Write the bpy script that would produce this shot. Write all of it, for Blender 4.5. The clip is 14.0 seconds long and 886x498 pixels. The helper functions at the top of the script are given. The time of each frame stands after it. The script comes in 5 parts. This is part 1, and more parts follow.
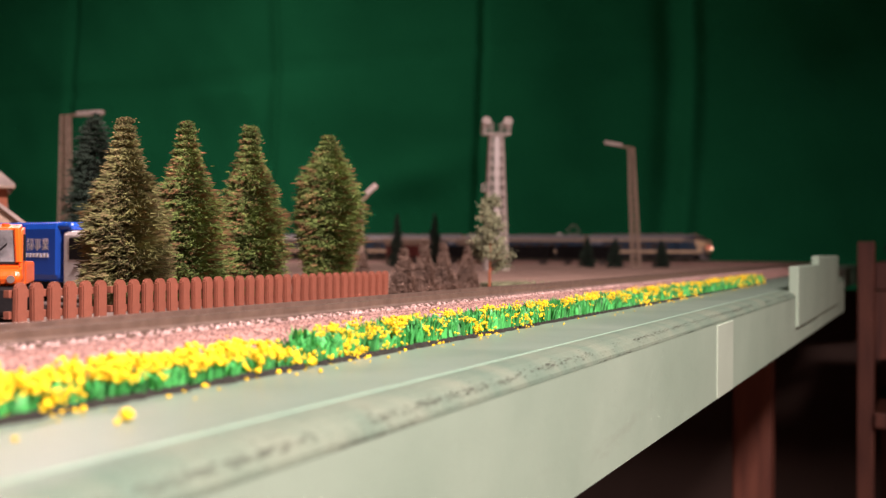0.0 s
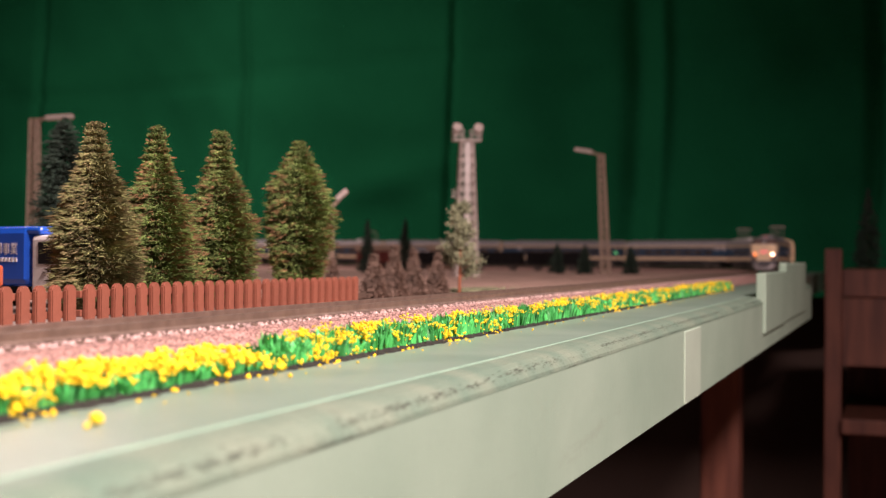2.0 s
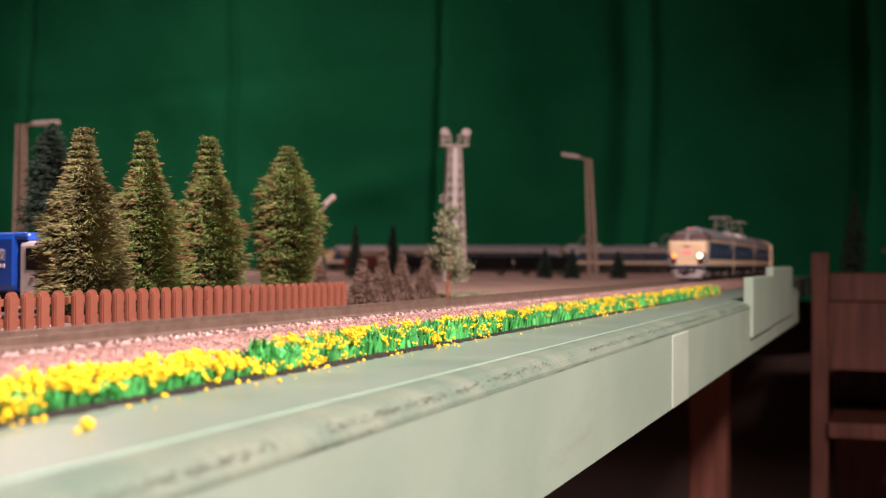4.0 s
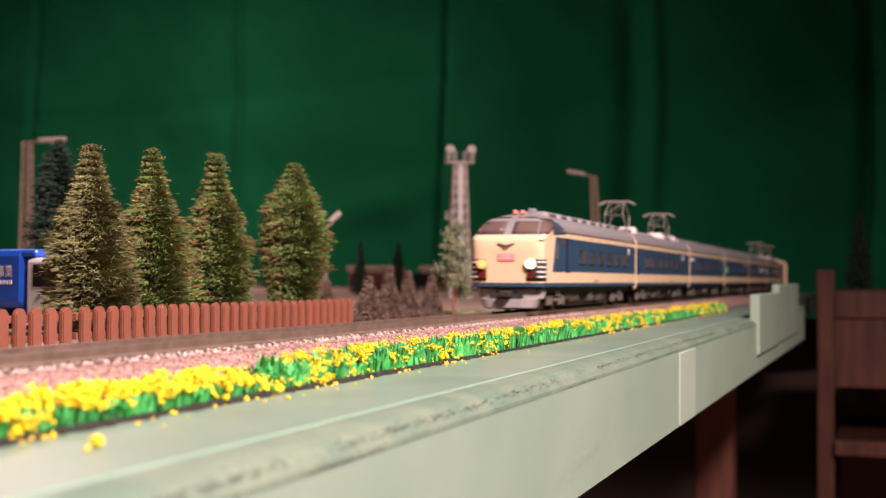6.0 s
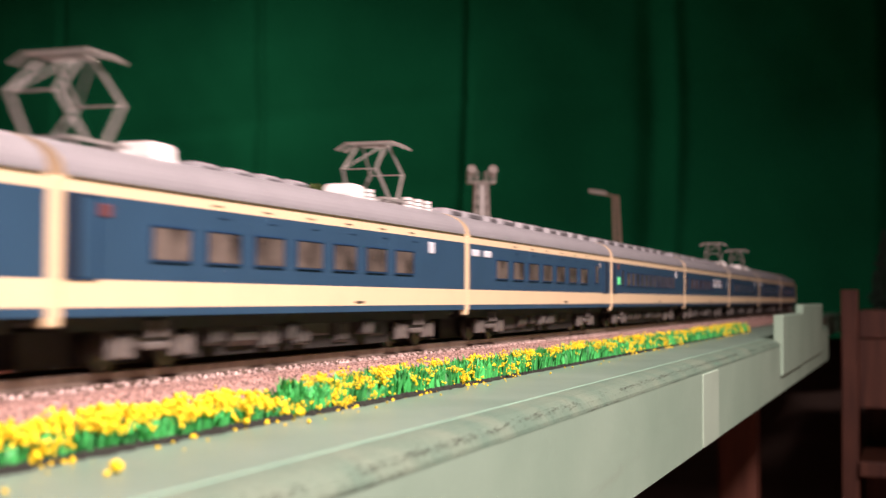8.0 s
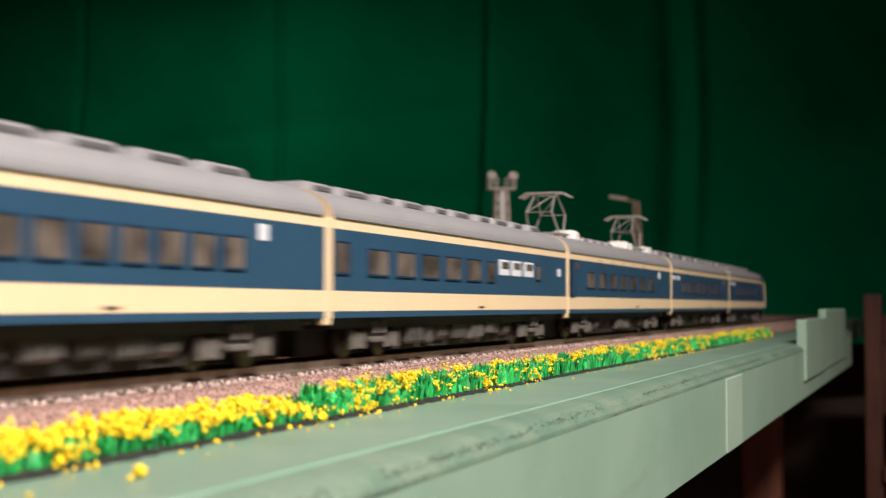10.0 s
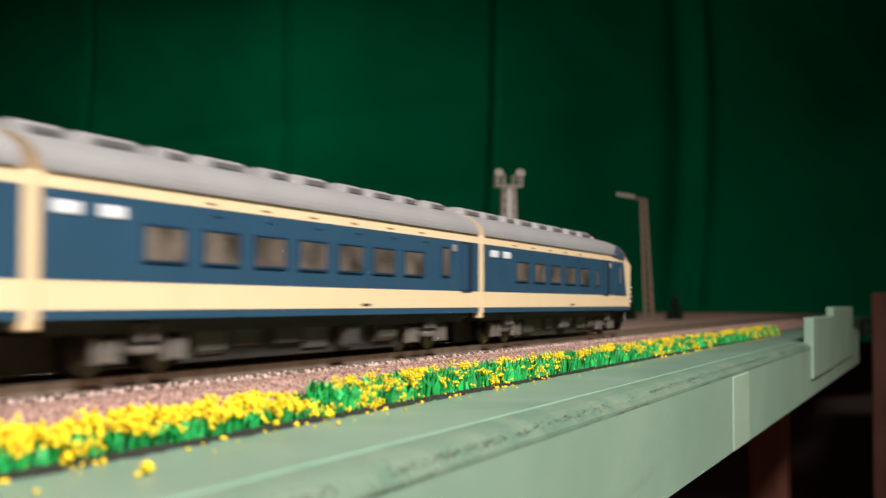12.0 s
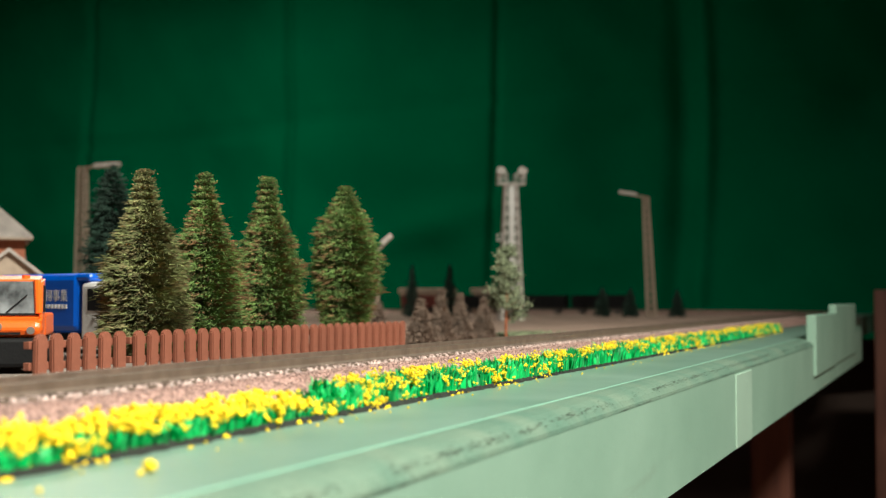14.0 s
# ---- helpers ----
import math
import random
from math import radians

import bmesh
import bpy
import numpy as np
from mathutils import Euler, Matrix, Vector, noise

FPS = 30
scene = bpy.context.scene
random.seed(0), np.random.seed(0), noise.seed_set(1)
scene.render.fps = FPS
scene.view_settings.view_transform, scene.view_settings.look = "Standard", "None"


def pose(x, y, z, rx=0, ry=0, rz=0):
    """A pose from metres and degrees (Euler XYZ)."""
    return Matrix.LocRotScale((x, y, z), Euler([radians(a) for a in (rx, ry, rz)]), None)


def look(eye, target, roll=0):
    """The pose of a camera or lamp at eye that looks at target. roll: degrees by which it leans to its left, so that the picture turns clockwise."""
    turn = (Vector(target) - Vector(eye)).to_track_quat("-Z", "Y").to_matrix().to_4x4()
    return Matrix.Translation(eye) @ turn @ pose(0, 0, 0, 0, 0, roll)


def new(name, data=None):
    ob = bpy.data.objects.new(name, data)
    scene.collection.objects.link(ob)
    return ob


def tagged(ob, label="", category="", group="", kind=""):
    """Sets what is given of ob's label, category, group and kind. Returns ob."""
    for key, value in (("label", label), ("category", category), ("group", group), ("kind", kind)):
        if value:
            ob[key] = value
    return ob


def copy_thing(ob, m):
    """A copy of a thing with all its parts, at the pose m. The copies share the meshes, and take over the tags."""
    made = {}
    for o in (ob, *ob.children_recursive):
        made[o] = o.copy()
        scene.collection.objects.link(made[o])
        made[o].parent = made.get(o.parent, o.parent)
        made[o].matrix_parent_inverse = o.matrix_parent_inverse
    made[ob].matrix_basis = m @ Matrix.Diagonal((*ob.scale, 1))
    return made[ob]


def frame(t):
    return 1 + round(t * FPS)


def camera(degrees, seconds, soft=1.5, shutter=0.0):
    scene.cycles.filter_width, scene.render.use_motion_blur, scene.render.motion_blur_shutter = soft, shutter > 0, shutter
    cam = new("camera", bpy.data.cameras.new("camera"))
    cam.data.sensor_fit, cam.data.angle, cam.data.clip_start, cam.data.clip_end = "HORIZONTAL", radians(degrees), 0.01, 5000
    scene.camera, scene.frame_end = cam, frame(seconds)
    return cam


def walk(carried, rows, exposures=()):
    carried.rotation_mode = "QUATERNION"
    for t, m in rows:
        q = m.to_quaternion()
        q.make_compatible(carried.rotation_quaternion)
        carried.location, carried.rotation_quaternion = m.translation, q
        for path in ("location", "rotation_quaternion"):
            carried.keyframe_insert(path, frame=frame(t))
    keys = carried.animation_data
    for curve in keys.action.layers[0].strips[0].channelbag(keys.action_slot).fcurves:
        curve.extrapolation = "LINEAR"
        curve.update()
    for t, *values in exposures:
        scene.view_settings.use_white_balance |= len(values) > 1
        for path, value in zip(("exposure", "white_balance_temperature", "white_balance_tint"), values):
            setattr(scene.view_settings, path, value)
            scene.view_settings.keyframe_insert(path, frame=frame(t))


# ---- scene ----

cam = camera(36.9, 14.0, soft=1.35, shutter=0.5)
cam.data.dof.use_dof = True
cam.data.dof.focus_distance = 0.45
cam.data.dof.aperture_fstop = 24.0

PATH = [
    (0, (0.001, 0.001, 0.026), (-0.685, 1.88, 0.03), 0.2),
    (0.5, (0.001, -0.001, 0.026), (-0.676, 1.881, 0.031), 0.3),
    (1, (0.001, -0.001, 0.026), (-0.664, 1.885, 0.033), 0.4),
    (1.5, (0.002, -0.002, 0.026), (-0.652, 1.888, 0.036), 0.4),
    (2, (0.002, -0.001, 0.026), (-0.642, 1.892, 0.039), 0.4),
    (2.5, (0.002, -0.002, 0.026), (-0.633, 1.895, 0.04), 0.3),
    (5, (0.002, -0.002, 0.026), (-0.624, 1.898, 0.056), 0.3),
    (5.5, (0.001, -0.002, 0.026), (-0.627, 1.897, 0.063), 0.3),
    (6, (0.001, -0.002, 0.026), (-0.632, 1.895, 0.072), 0.3),
    (6.5, (0.001, -0.001, 0.026), (-0.64, 1.893, 0.08), 0.2),
    (7, (0.001, -0.001, 0.027), (-0.647, 1.89, 0.089), 0.2),
    (9.5, (0.0, 0.0, 0.026), (-0.687, 1.877, 0.112), 0.1),
    (10, (0.0, 0.0, 0.026), (-0.692, 1.874, 0.112), 0.0),
    (10.5, (0.0, 0.0, 0.026), (-0.696, 1.873, 0.112), 0.1),
    (11, (0.0, 0.0, 0.026), (-0.698, 1.872, 0.11), 0.1),
    (11.5, (0.0, 0.0, 0.026), (-0.701, 1.871, 0.11), 0.0),
    (12, (0.0, 0.0, 0.026), (-0.702, 1.871, 0.108), 0.1),
    (12.5, (0.0, 0.0, 0.026), (-0.703, 1.871, 0.108), 0.0),
    (13, (0.0, 0.0, 0.026), (-0.705, 1.87, 0.107), -0.0),
    (13.5, (0.0, 0.0, 0.026), (-0.705, 1.869, 0.105), -0.0),
    (14, (0.0, 0.0, 0.026), (-0.705, 1.869, 0.105), -0.0),
]
EXPOSURES = [(0.0, 0.14, 6850, 40), (7.0, 0.16, 6850, 40), (9.3, -0.23, 6300, 18), (12.5, -0.28, 6150, 7), (13.4, -0.28, 6080, 2), (14.0, 0.05, 6000, -4)]
walk(cam, [(t, look(eye, target, roll)) for t, eye, target, roll in PATH], EXPOSURES)

# ---- light ----
world = bpy.data.worlds.new("room_world")
world.use_nodes = True
world.node_tree.nodes["Background"].inputs[0].default_value = (1.0, 0.9, 0.8, 1)
world.node_tree.nodes["Background"].inputs[1].default_value = 0.01
scene.world = world

# both lamps are out of view; the second is added to brighten the backdrop
LAMP_AT = (0.55, 0.02, 0.95)
LAMP2_AT = (-1.72, 2.28, 1.00)
for place, watts, size in ((LAMP_AT, 57.0, 0.30), (LAMP2_AT, 9.6, 0.45)):
    lamp_data = bpy.data.lights.new("unseen_lamp_light", "AREA")
    lamp_data.shape, lamp_data.size, lamp_data.energy, lamp_data.color = "DISK", size, watts, (1.0, 0.88, 0.76)
    lamp_ob = new("unseen_lamp_light", lamp_data)
    lamp_ob.matrix_world = pose(*place)


# ---- materials ----
def mat(name, color, rough=0.6, metal=0.0, var=0.25, scale=120.0, bump=0.2, bump_scale=900.0, island=0.0,
        obrand=0.0, tint=None, spec=0.5, trans=0.0):
    m = bpy.data.materials.new(name)
    m.use_nodes = True
    nt = m.node_tree
    b = nt.nodes["Principled BSDF"]
    b.inputs["Roughness"].default_value = rough
    b.inputs["Metallic"].default_value = metal
    b.inputs["Specular IOR Level"].default_value = spec
    if trans:
        b.inputs["Transmission Weight"].default_value = trans
    tc = nt.nodes.new("ShaderNodeTexCoord")
    n1 = nt.nodes.new("ShaderNodeTexNoise")
    n1.inputs["Scale"].default_value = scale
    n1.inputs["Detail"].default_value = 6
    nt.links.new(tc.outputs["Object"], n1.inputs["Vector"])
    ramp = nt.nodes.new("ShaderNodeValToRGB")
    c = Vector(color)
    t2 = Vector(tint) if tint else c
    lo, hi = c * (1 - var), t2 * (1 + var)
    ramp.color_ramp.elements[0].position, ramp.color_ramp.elements[1].position = 0.3, 0.7
    ramp.color_ramp.elements[0].color = (*lo, 1)
    ramp.color_ramp.elements[1].color = (*[min(1, v) for v in hi], 1)
    nt.links.new(n1.outputs["Fac"], ramp.inputs["Fac"])
    out = ramp.outputs["Color"]
    for amount, node, sock in ((island, "ShaderNodeNewGeometry", "Random Per Island"), (obrand, "ShaderNodeObjectInfo", "Random")):
        if amount:
            r = nt.nodes.new(node)
            mp = nt.nodes.new("ShaderNodeMapRange")
            mp.inputs["To Min"].default_value, mp.inputs["To Max"].default_value = 1 - amount, 1 + amount
            nt.links.new(r.outputs[sock], mp.inputs["Value"])
            hsv = nt.nodes.new("ShaderNodeHueSaturation")
            nt.links.new(mp.outputs["Result"], hsv.inputs["Value"])
            nt.links.new(out, hsv.inputs["Color"])
            out = hsv.outputs["Color"]
    nt.links.new(out, b.inputs["Base Color"])
    if bump:
        n2 = nt.nodes.new("ShaderNodeTexNoise")
        n2.inputs["Scale"].default_value = bump_scale
        n2.inputs["Detail"].default_value = 4
        nt.links.new(tc.outputs["Object"], n2.inputs["Vector"])
        bp = nt.nodes.new("ShaderNodeBump")
        bp.inputs["Strength"].default_value = bump
        bp.inputs["Distance"].default_value = 0.0006
        nt.links.new(n2.outputs["Fac"], bp.inputs["Height"])
        nt.links.new(bp.outputs["Normal"], b.inputs["Normal"])
    return m


def glow(name, color, strength):
    m = bpy.data.materials.new(name)
    m.use_nodes = True
    b = m.node_tree.nodes["Principled BSDF"]
    b.inputs["Base Color"].default_value = (*color, 1)
    b.inputs["Emission Color"].default_value = (*color, 1)
    b.inputs["Emission Strength"].default_value = strength
    return m


def glass(name, color, rough=0.05):
    m = bpy.data.materials.new(name)
    m.use_nodes = True
    b = m.node_tree.nodes["Principled BSDF"]
    b.inputs["Base Color"].default_value = (*color, 1)
    b.inputs["Roughness"].default_value = rough
    b.inputs["Specular IOR Level"].default_value = 0.6
    b.inputs["Coat Weight"].default_value = 0.3
    return m


M = {
    "curtain": mat("green_cloth", (0.0, 0.150, 0.062), 0.95, var=0.14, scale=2.5, bump=0.3, bump_scale=700, spec=0.0),
    "wall": mat("plaster_wall", (0.16, 0.11, 0.09), 0.9, var=0.1, scale=3),
    "floor": mat("floor_boards", (0.15, 0.07, 0.045), 0.6, var=0.3, scale=8),
    "fascia": mat("pale_green_paint", (0.212, 0.335, 0.258), 0.45, var=0.07, scale=14, bump=0.25, bump_scale=160, tint=(0.235, 0.35, 0.275)),
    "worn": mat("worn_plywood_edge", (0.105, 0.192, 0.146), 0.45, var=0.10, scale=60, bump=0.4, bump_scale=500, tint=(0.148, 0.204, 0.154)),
    "patch": mat("filler_patch_paint", (0.31, 0.43, 0.345), 0.45, var=0.06, scale=30, bump=0.1),
    "ridge": mat("mint_edge_highlight", (0.25, 0.47, 0.36), 0.35, var=0.06, scale=60, bump=0.2, bump_scale=300),
    "dark_line": mat("grimy_joint", (0.06, 0.08, 0.06), 0.9, var=0.6, scale=300),
    "top": mat("green_table_paint", (0.142, 0.240, 0.192), 0.38, var=0.10, scale=25, bump=0.2, bump_scale=300, tint=(0.17, 0.255, 0.208)),
    "ground": mat("layout_ground", (0.38, 0.26, 0.20), 0.95, var=0.25, scale=18, bump=0.8, bump_scale=900, tint=(0.44, 0.31, 0.25)),
    "road": mat("model_road", (0.20, 0.16, 0.14), 0.9, var=0.15, scale=40, bump=0.4, bump_scale=1500),
    "ballast": mat("pink_grey_ballast", (0.30, 0.180, 0.155), 0.95, var=0.40, scale=900, bump=1.0, bump_scale=1100, tint=(0.36, 0.225, 0.195)),
    "stone": mat("ballast_stone", (0.30, 0.195, 0.170), 0.9, var=0.2, scale=800, island=0.5),
    "glint": mat("highlit_ballast_stone", (0.33, 0.235, 0.210), 0.5, var=0.2, scale=800, island=0.35),
    "sleeper": mat("sleeper_plastic", (0.12, 0.085, 0.065), 0.8, var=0.3, scale=400, obrand=0.2),
    "rail": mat("nickel_rail", (0.34, 0.27, 0.22), 0.35, 0.7, var=0.2, scale=200),
    "fence": mat("brown_plastic_picket", (0.240, 0.085, 0.053), 0.5, var=0.12, scale=300, bump=0.2, bump_scale=800, obrand=0.06),
    "needle": mat("olive_green_bristle", (0.125, 0.148, 0.052), 0.9, var=0.35, scale=90, bump=0, island=0.5, tint=(0.175, 0.195, 0.072)),
    "needle2": mat("fresh_green_bristle", (0.105, 0.185, 0.045), 0.9, var=0.35, scale=90, bump=0, island=0.5, tint=(0.15, 0.24, 0.062)),
    "tips": mat("brown_bristle_tips", (0.22, 0.125, 0.055), 0.9, var=0.3, scale=90, bump=0, island=0.5),
    "tips2": mat("straw_bristle_tips", (0.185, 0.160, 0.072), 0.9, var=0.3, scale=90, bump=0, island=0.5),
    "darktree": mat("dark_green_bristle", (0.022, 0.050, 0.034), 0.9, var=0.35, scale=90, bump=0, island=0.5),
    "browntree": mat("dry_brown_bristle", (0.15, 0.105, 0.080), 0.9, var=0.3, scale=120, bump=0, island=0.5, tint=(0.21, 0.15, 0.115)),
    "leaf": mat("grey_green_leaf", (0.15, 0.185, 0.100), 0.7, var=0.3, scale=120, bump=0, island=0.55, tint=(0.22, 0.25, 0.15)),
    "trunk": mat("orange_brown_trunk", (0.30, 0.10, 0.045), 0.8, var=0.2, scale=200),
    "bark": mat("dark_trunk", (0.06, 0.04, 0.025), 0.9, var=0.2, scale=200),
    "blade": mat("bright_green_blade", (0.010, 0.30, 0.060), 0.55, var=0.25, scale=120, bump=0, island=0.45, tint=(0.025, 0.40, 0.09)),
    "petal": mat("yellow_flower_foam", (0.93, 0.66, 0.010), 0.85, var=0.08, scale=500, bump=0.4, island=0.2),
    "mat": mat("black_mat", (0.012, 0.014, 0.010), 0.95, var=0.3, scale=400, bump=1.0, bump_scale=900),
    "cream": mat("cream_paint", (0.80, 0.62, 0.40), 0.38, var=0.03, scale=60, bump=0.03),
    "blue": mat("navy_blue_paint", (0.026, 0.072, 0.130), 0.36, var=0.06, scale=60, bump=0.03),
    "fairing": mat("slate_fairing", (0.055, 0.075, 0.115), 0.35, var=0.05, scale=60, bump=0.03),
    "bluedoor": mat("deep_blue_door_paint", (0.012, 0.045, 0.105), 0.4, var=0.06, scale=60, bump=0.03),
    "deepblue": mat("painted_recess_shade", (0.005, 0.014, 0.032), 0.6, var=0.06, scale=60, bump=0.03),
    "roof": mat("silver_grey_roof", (0.275, 0.275, 0.29), 0.45, 0.1, var=0.05, scale=50, bump=0.05),
    "slot": mat("dark_grey_louvre", (0.10, 0.10, 0.105), 0.6, var=0.2, scale=200),
    "equip": mat("grey_underfloor_box", (0.088, 0.083, 0.078), 0.5, var=0.3, scale=250, obrand=0.45),
    "under": mat("black_underframe", (0.030, 0.028, 0.027), 0.6, var=0.3, scale=200),
    "bogie": mat("grey_bogie_plastic", (0.125, 0.113, 0.104), 0.42, var=0.3, scale=300),
    "wheel": mat("steel_wheel", (0.20, 0.19, 0.18), 0.4, 0.8, var=0.2, scale=300),
    "skirt": mat("grey_skirt", (0.30, 0.285, 0.29), 0.45, var=0.08, scale=100),
    "panto": mat("silver_pantograph", (0.55, 0.53, 0.50), 0.35, 0.6, var=0.1, scale=200),
    "white": mat("white_plastic", (0.80, 0.78, 0.76), 0.45, var=0.04, scale=150),
    "glass": mat("smoked_car_window", (0.060, 0.049, 0.043), 0.08, var=0.5, scale=90, bump=0, tint=(0.120, 0.099, 0.085), spec=0.6),
    "whitewin": mat("frosted_white_window", (0.72, 0.74, 0.80), 0.35, var=0.04, scale=200),
    "cabglass": glass("cab_glass", (0.15, 0.105, 0.095), 0.06),
    "greenwin": glow("green_lit_window", (0.10, 0.80, 0.28), 0.38),
    "head": glow("lit_headlight", (1.0, 0.62, 0.38), 6.5),
    "head2": glow("amber_headlight", (1.0, 0.30, 0.08), 1.8),
    "sign": glow("lit_pink_headsign", (1.0, 0.22, 0.20), 0.6),
    "taillamp": mat("red_tail_lamp", (0.13, 0.012, 0.010), 0.3, var=0.1),
    "signplate": mat("maroon_sign_plate", (0.15, 0.05, 0.045), 0.4, var=0.1),
    "pinklamp": mat("pink_marker_lamp", (0.75, 0.32, 0.28), 0.3, var=0.1),
    "metal": mat("bare_metal", (0.45, 0.42, 0.40), 0.35, 0.8, var=0.1, scale=200),
    "mast": mat("grey_lattice_plastic", (0.66, 0.61, 0.57), 0.55, var=0.12, scale=150),
    "mast2": mat("brown_grey_lattice", (0.40, 0.31, 0.24), 0.6, var=0.15, scale=150),
    "orange": mat("orange_truck_paint", (0.85, 0.13, 0.012), 0.3, var=0.04, scale=150),
    "truckblue": mat("bright_blue_paint", (0.005, 0.10, 0.60), 0.3, var=0.05, scale=100, bump=0.03),
    "black": mat("black_plastic", (0.008, 0.008, 0.009), 0.7, var=0.2, scale=200, spec=0.2),
    # dark to pale noise stands for reflections over a dark interior
    "windscreen": mat("truck_glass", (0.030, 0.032, 0.034), 0.05, var=0.5, scale=130, bump=0, tint=(0.19, 0.20, 0.21), spec=0.7),
    "brick": mat("orange_brick", (0.36, 0.13, 0.07), 0.8, var=0.2, scale=200),
    "tileroof": mat("grey_brown_roof", (0.42, 0.37, 0.34), 0.8, var=0.2, scale=120, bump=0.5, bump_scale=400),
    "stucco": mat("beige_wall", (0.42, 0.32, 0.25), 0.85, var=0.12, scale=80),
    "redwood": mat("dark_red_wood", (0.11, 0.034, 0.022), 0.55, var=0.3, scale=20, bump=0.4, bump_scale=120, tint=(0.14, 0.05, 0.03)),
    "rust": mat("rust_red_freight", (0.12, 0.022, 0.016), 0.6, var=0.2, scale=100),
}


def stretch(m, x, y, z):
    """Draw a material's noises out along the axes."""
    nt = m.node_tree
    tc = [n for n in nt.nodes if n.bl_idname == "ShaderNodeTexCoord"][0]
    mp = nt.nodes.new("ShaderNodeMapping")
    mp.inputs["Scale"].default_value = (x, y, z)
    nt.links.new(tc.outputs["Object"], mp.inputs["Vector"])
    for n in nt.nodes:
        if n.bl_idname == "ShaderNodeTexNoise":
            nt.links.new(mp.outputs["Vector"], n.inputs["Vector"])


def scratches(m, color, scale, lo, hi):
    """Dark scratches and scuffs over a painted surface."""
    nt = m.node_tree
    b = nt.nodes["Principled BSDF"]
    src = b.inputs["Base Color"].links[0].from_socket
    tc = [n for n in nt.nodes if n.bl_idname == "ShaderNodeTexCoord"][0]
    mp = nt.nodes.new("ShaderNodeMapping")
    mp.inputs["Scale"].default_value = scale
    nt.links.new(tc.outputs["Object"], mp.inputs["Vector"])
    n = nt.nodes.new("ShaderNodeTexNoise")
    n.inputs["Scale"].default_value = 1.0
    n.inputs["Detail"].default_value = 8
    n.inputs["Roughness"].default_value = 0.75
    nt.links.new(mp.outputs["Vector"], n.inputs["Vector"])
    rp = nt.nodes.new("ShaderNodeMapRange")
    rp.inputs["From Min"].default_value, rp.inputs["From Max"].default_value = lo, hi
    nt.links.new(n.outputs["Fac"], rp.inputs["Value"])
    mx = nt.nodes.new("ShaderNodeMix")
    mx.data_type = "RGBA"
    mx.inputs["B"].default_value = (*color, 1)
    nt.links.new(rp.outputs["Result"], mx.inputs["Factor"])
    nt.links.new(src, mx.inputs["A"])
    nt.links.new(mx.outputs["Result"], b.inputs["Base Color"])


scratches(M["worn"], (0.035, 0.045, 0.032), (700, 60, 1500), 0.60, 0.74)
scratches(M["fascia"], (0.20, 0.28, 0.22), (30, 9, 60), 0.60, 0.80)
scratches(M["top"], (0.27, 0.27, 0.23), (90, 60, 90), 0.60, 0.75)
stretch(M["redwood"], 4, 4, 0.4)

# ---- mesh helpers ----
def part(name, bm, material, parent, label="", smooth=False):
    me = bpy.data.meshes.new(name)
    bm.to_mesh(me)
    bm.free()
    for m in (material if isinstance(material, (list, tuple)) else [material]):
        me.materials.append(M[m])
    if smooth:
        me.polygons.foreach_set("use_smooth", [True] * len(me.polygons))
    ob = new(name, me)
    if parent:
        ob.parent = parent
    if label:
        ob["label"] = label
    return ob


def share(name, me, parent, m):
    ob = new(name, me)
    ob.parent = parent
    ob.matrix_local = m
    return ob


def raw(name, verts, faces, material, parent, slots=None):
    me = bpy.data.meshes.new(name)
    me.from_pydata(verts, [], faces)
    for m in (material if isinstance(material, (list, tuple)) else [material]):
        me.materials.append(M[m])
    if slots is not None:
        me.polygons.foreach_set("material_index", slots)
    ob = new(name, me)
    if parent:
        ob.parent = parent
    return ob


def box(bm, x0, x1, y0, y1, z0, z1, bevel=0.0, slot=0):
    r = bmesh.ops.create_cube(bm, size=1.0)
    vs = r["verts"]
    for v in vs:
        v.co = Vector((x0 + (v.co.x + 0.5) * (x1 - x0), y0 + (v.co.y + 0.5) * (y1 - y0), z0 + (v.co.z + 0.5) * (z1 - z0)))
    fs = set(f for v in vs for f in v.link_faces)
    for f in fs:
        f.material_index = slot
    if bevel:
        es = list(set(e for f in fs for e in f.edges))
        bmesh.ops.bevel(bm, geom=es, offset=bevel, segments=2, affect="EDGES", profile=0.5)
    return bm


def beam(bm, p, q, r, sides=4, r2=None):
    p, q = Vector(p), Vector(q)
    d = q - p
    rot = d.to_track_quat("Z", "Y").to_matrix().to_4x4()
    bmesh.ops.create_cone(bm, cap_ends=True, segments=sides, radius1=r, radius2=r if r2 is None else r2, depth=d.length,
                          matrix=Matrix.Translation((p + q) / 2) @ rot @ Matrix.Rotation(radians(45), 4, "Z"))
    return bm


def thing(name, label, category, group="", kind="", at=None):
    ob = new(name)
    ob.empty_display_size = 0.01
    tagged(ob, label, category, group, kind)
    if at is not None:
        ob.matrix_world = at
    return ob


def nb():
    return bmesh.new()


# ---- the room ----
FLOOR, CEIL = -0.80, 1.60
X0, X1, Y0, Y1 = -4.2, 2.2, -3.0, 3.75


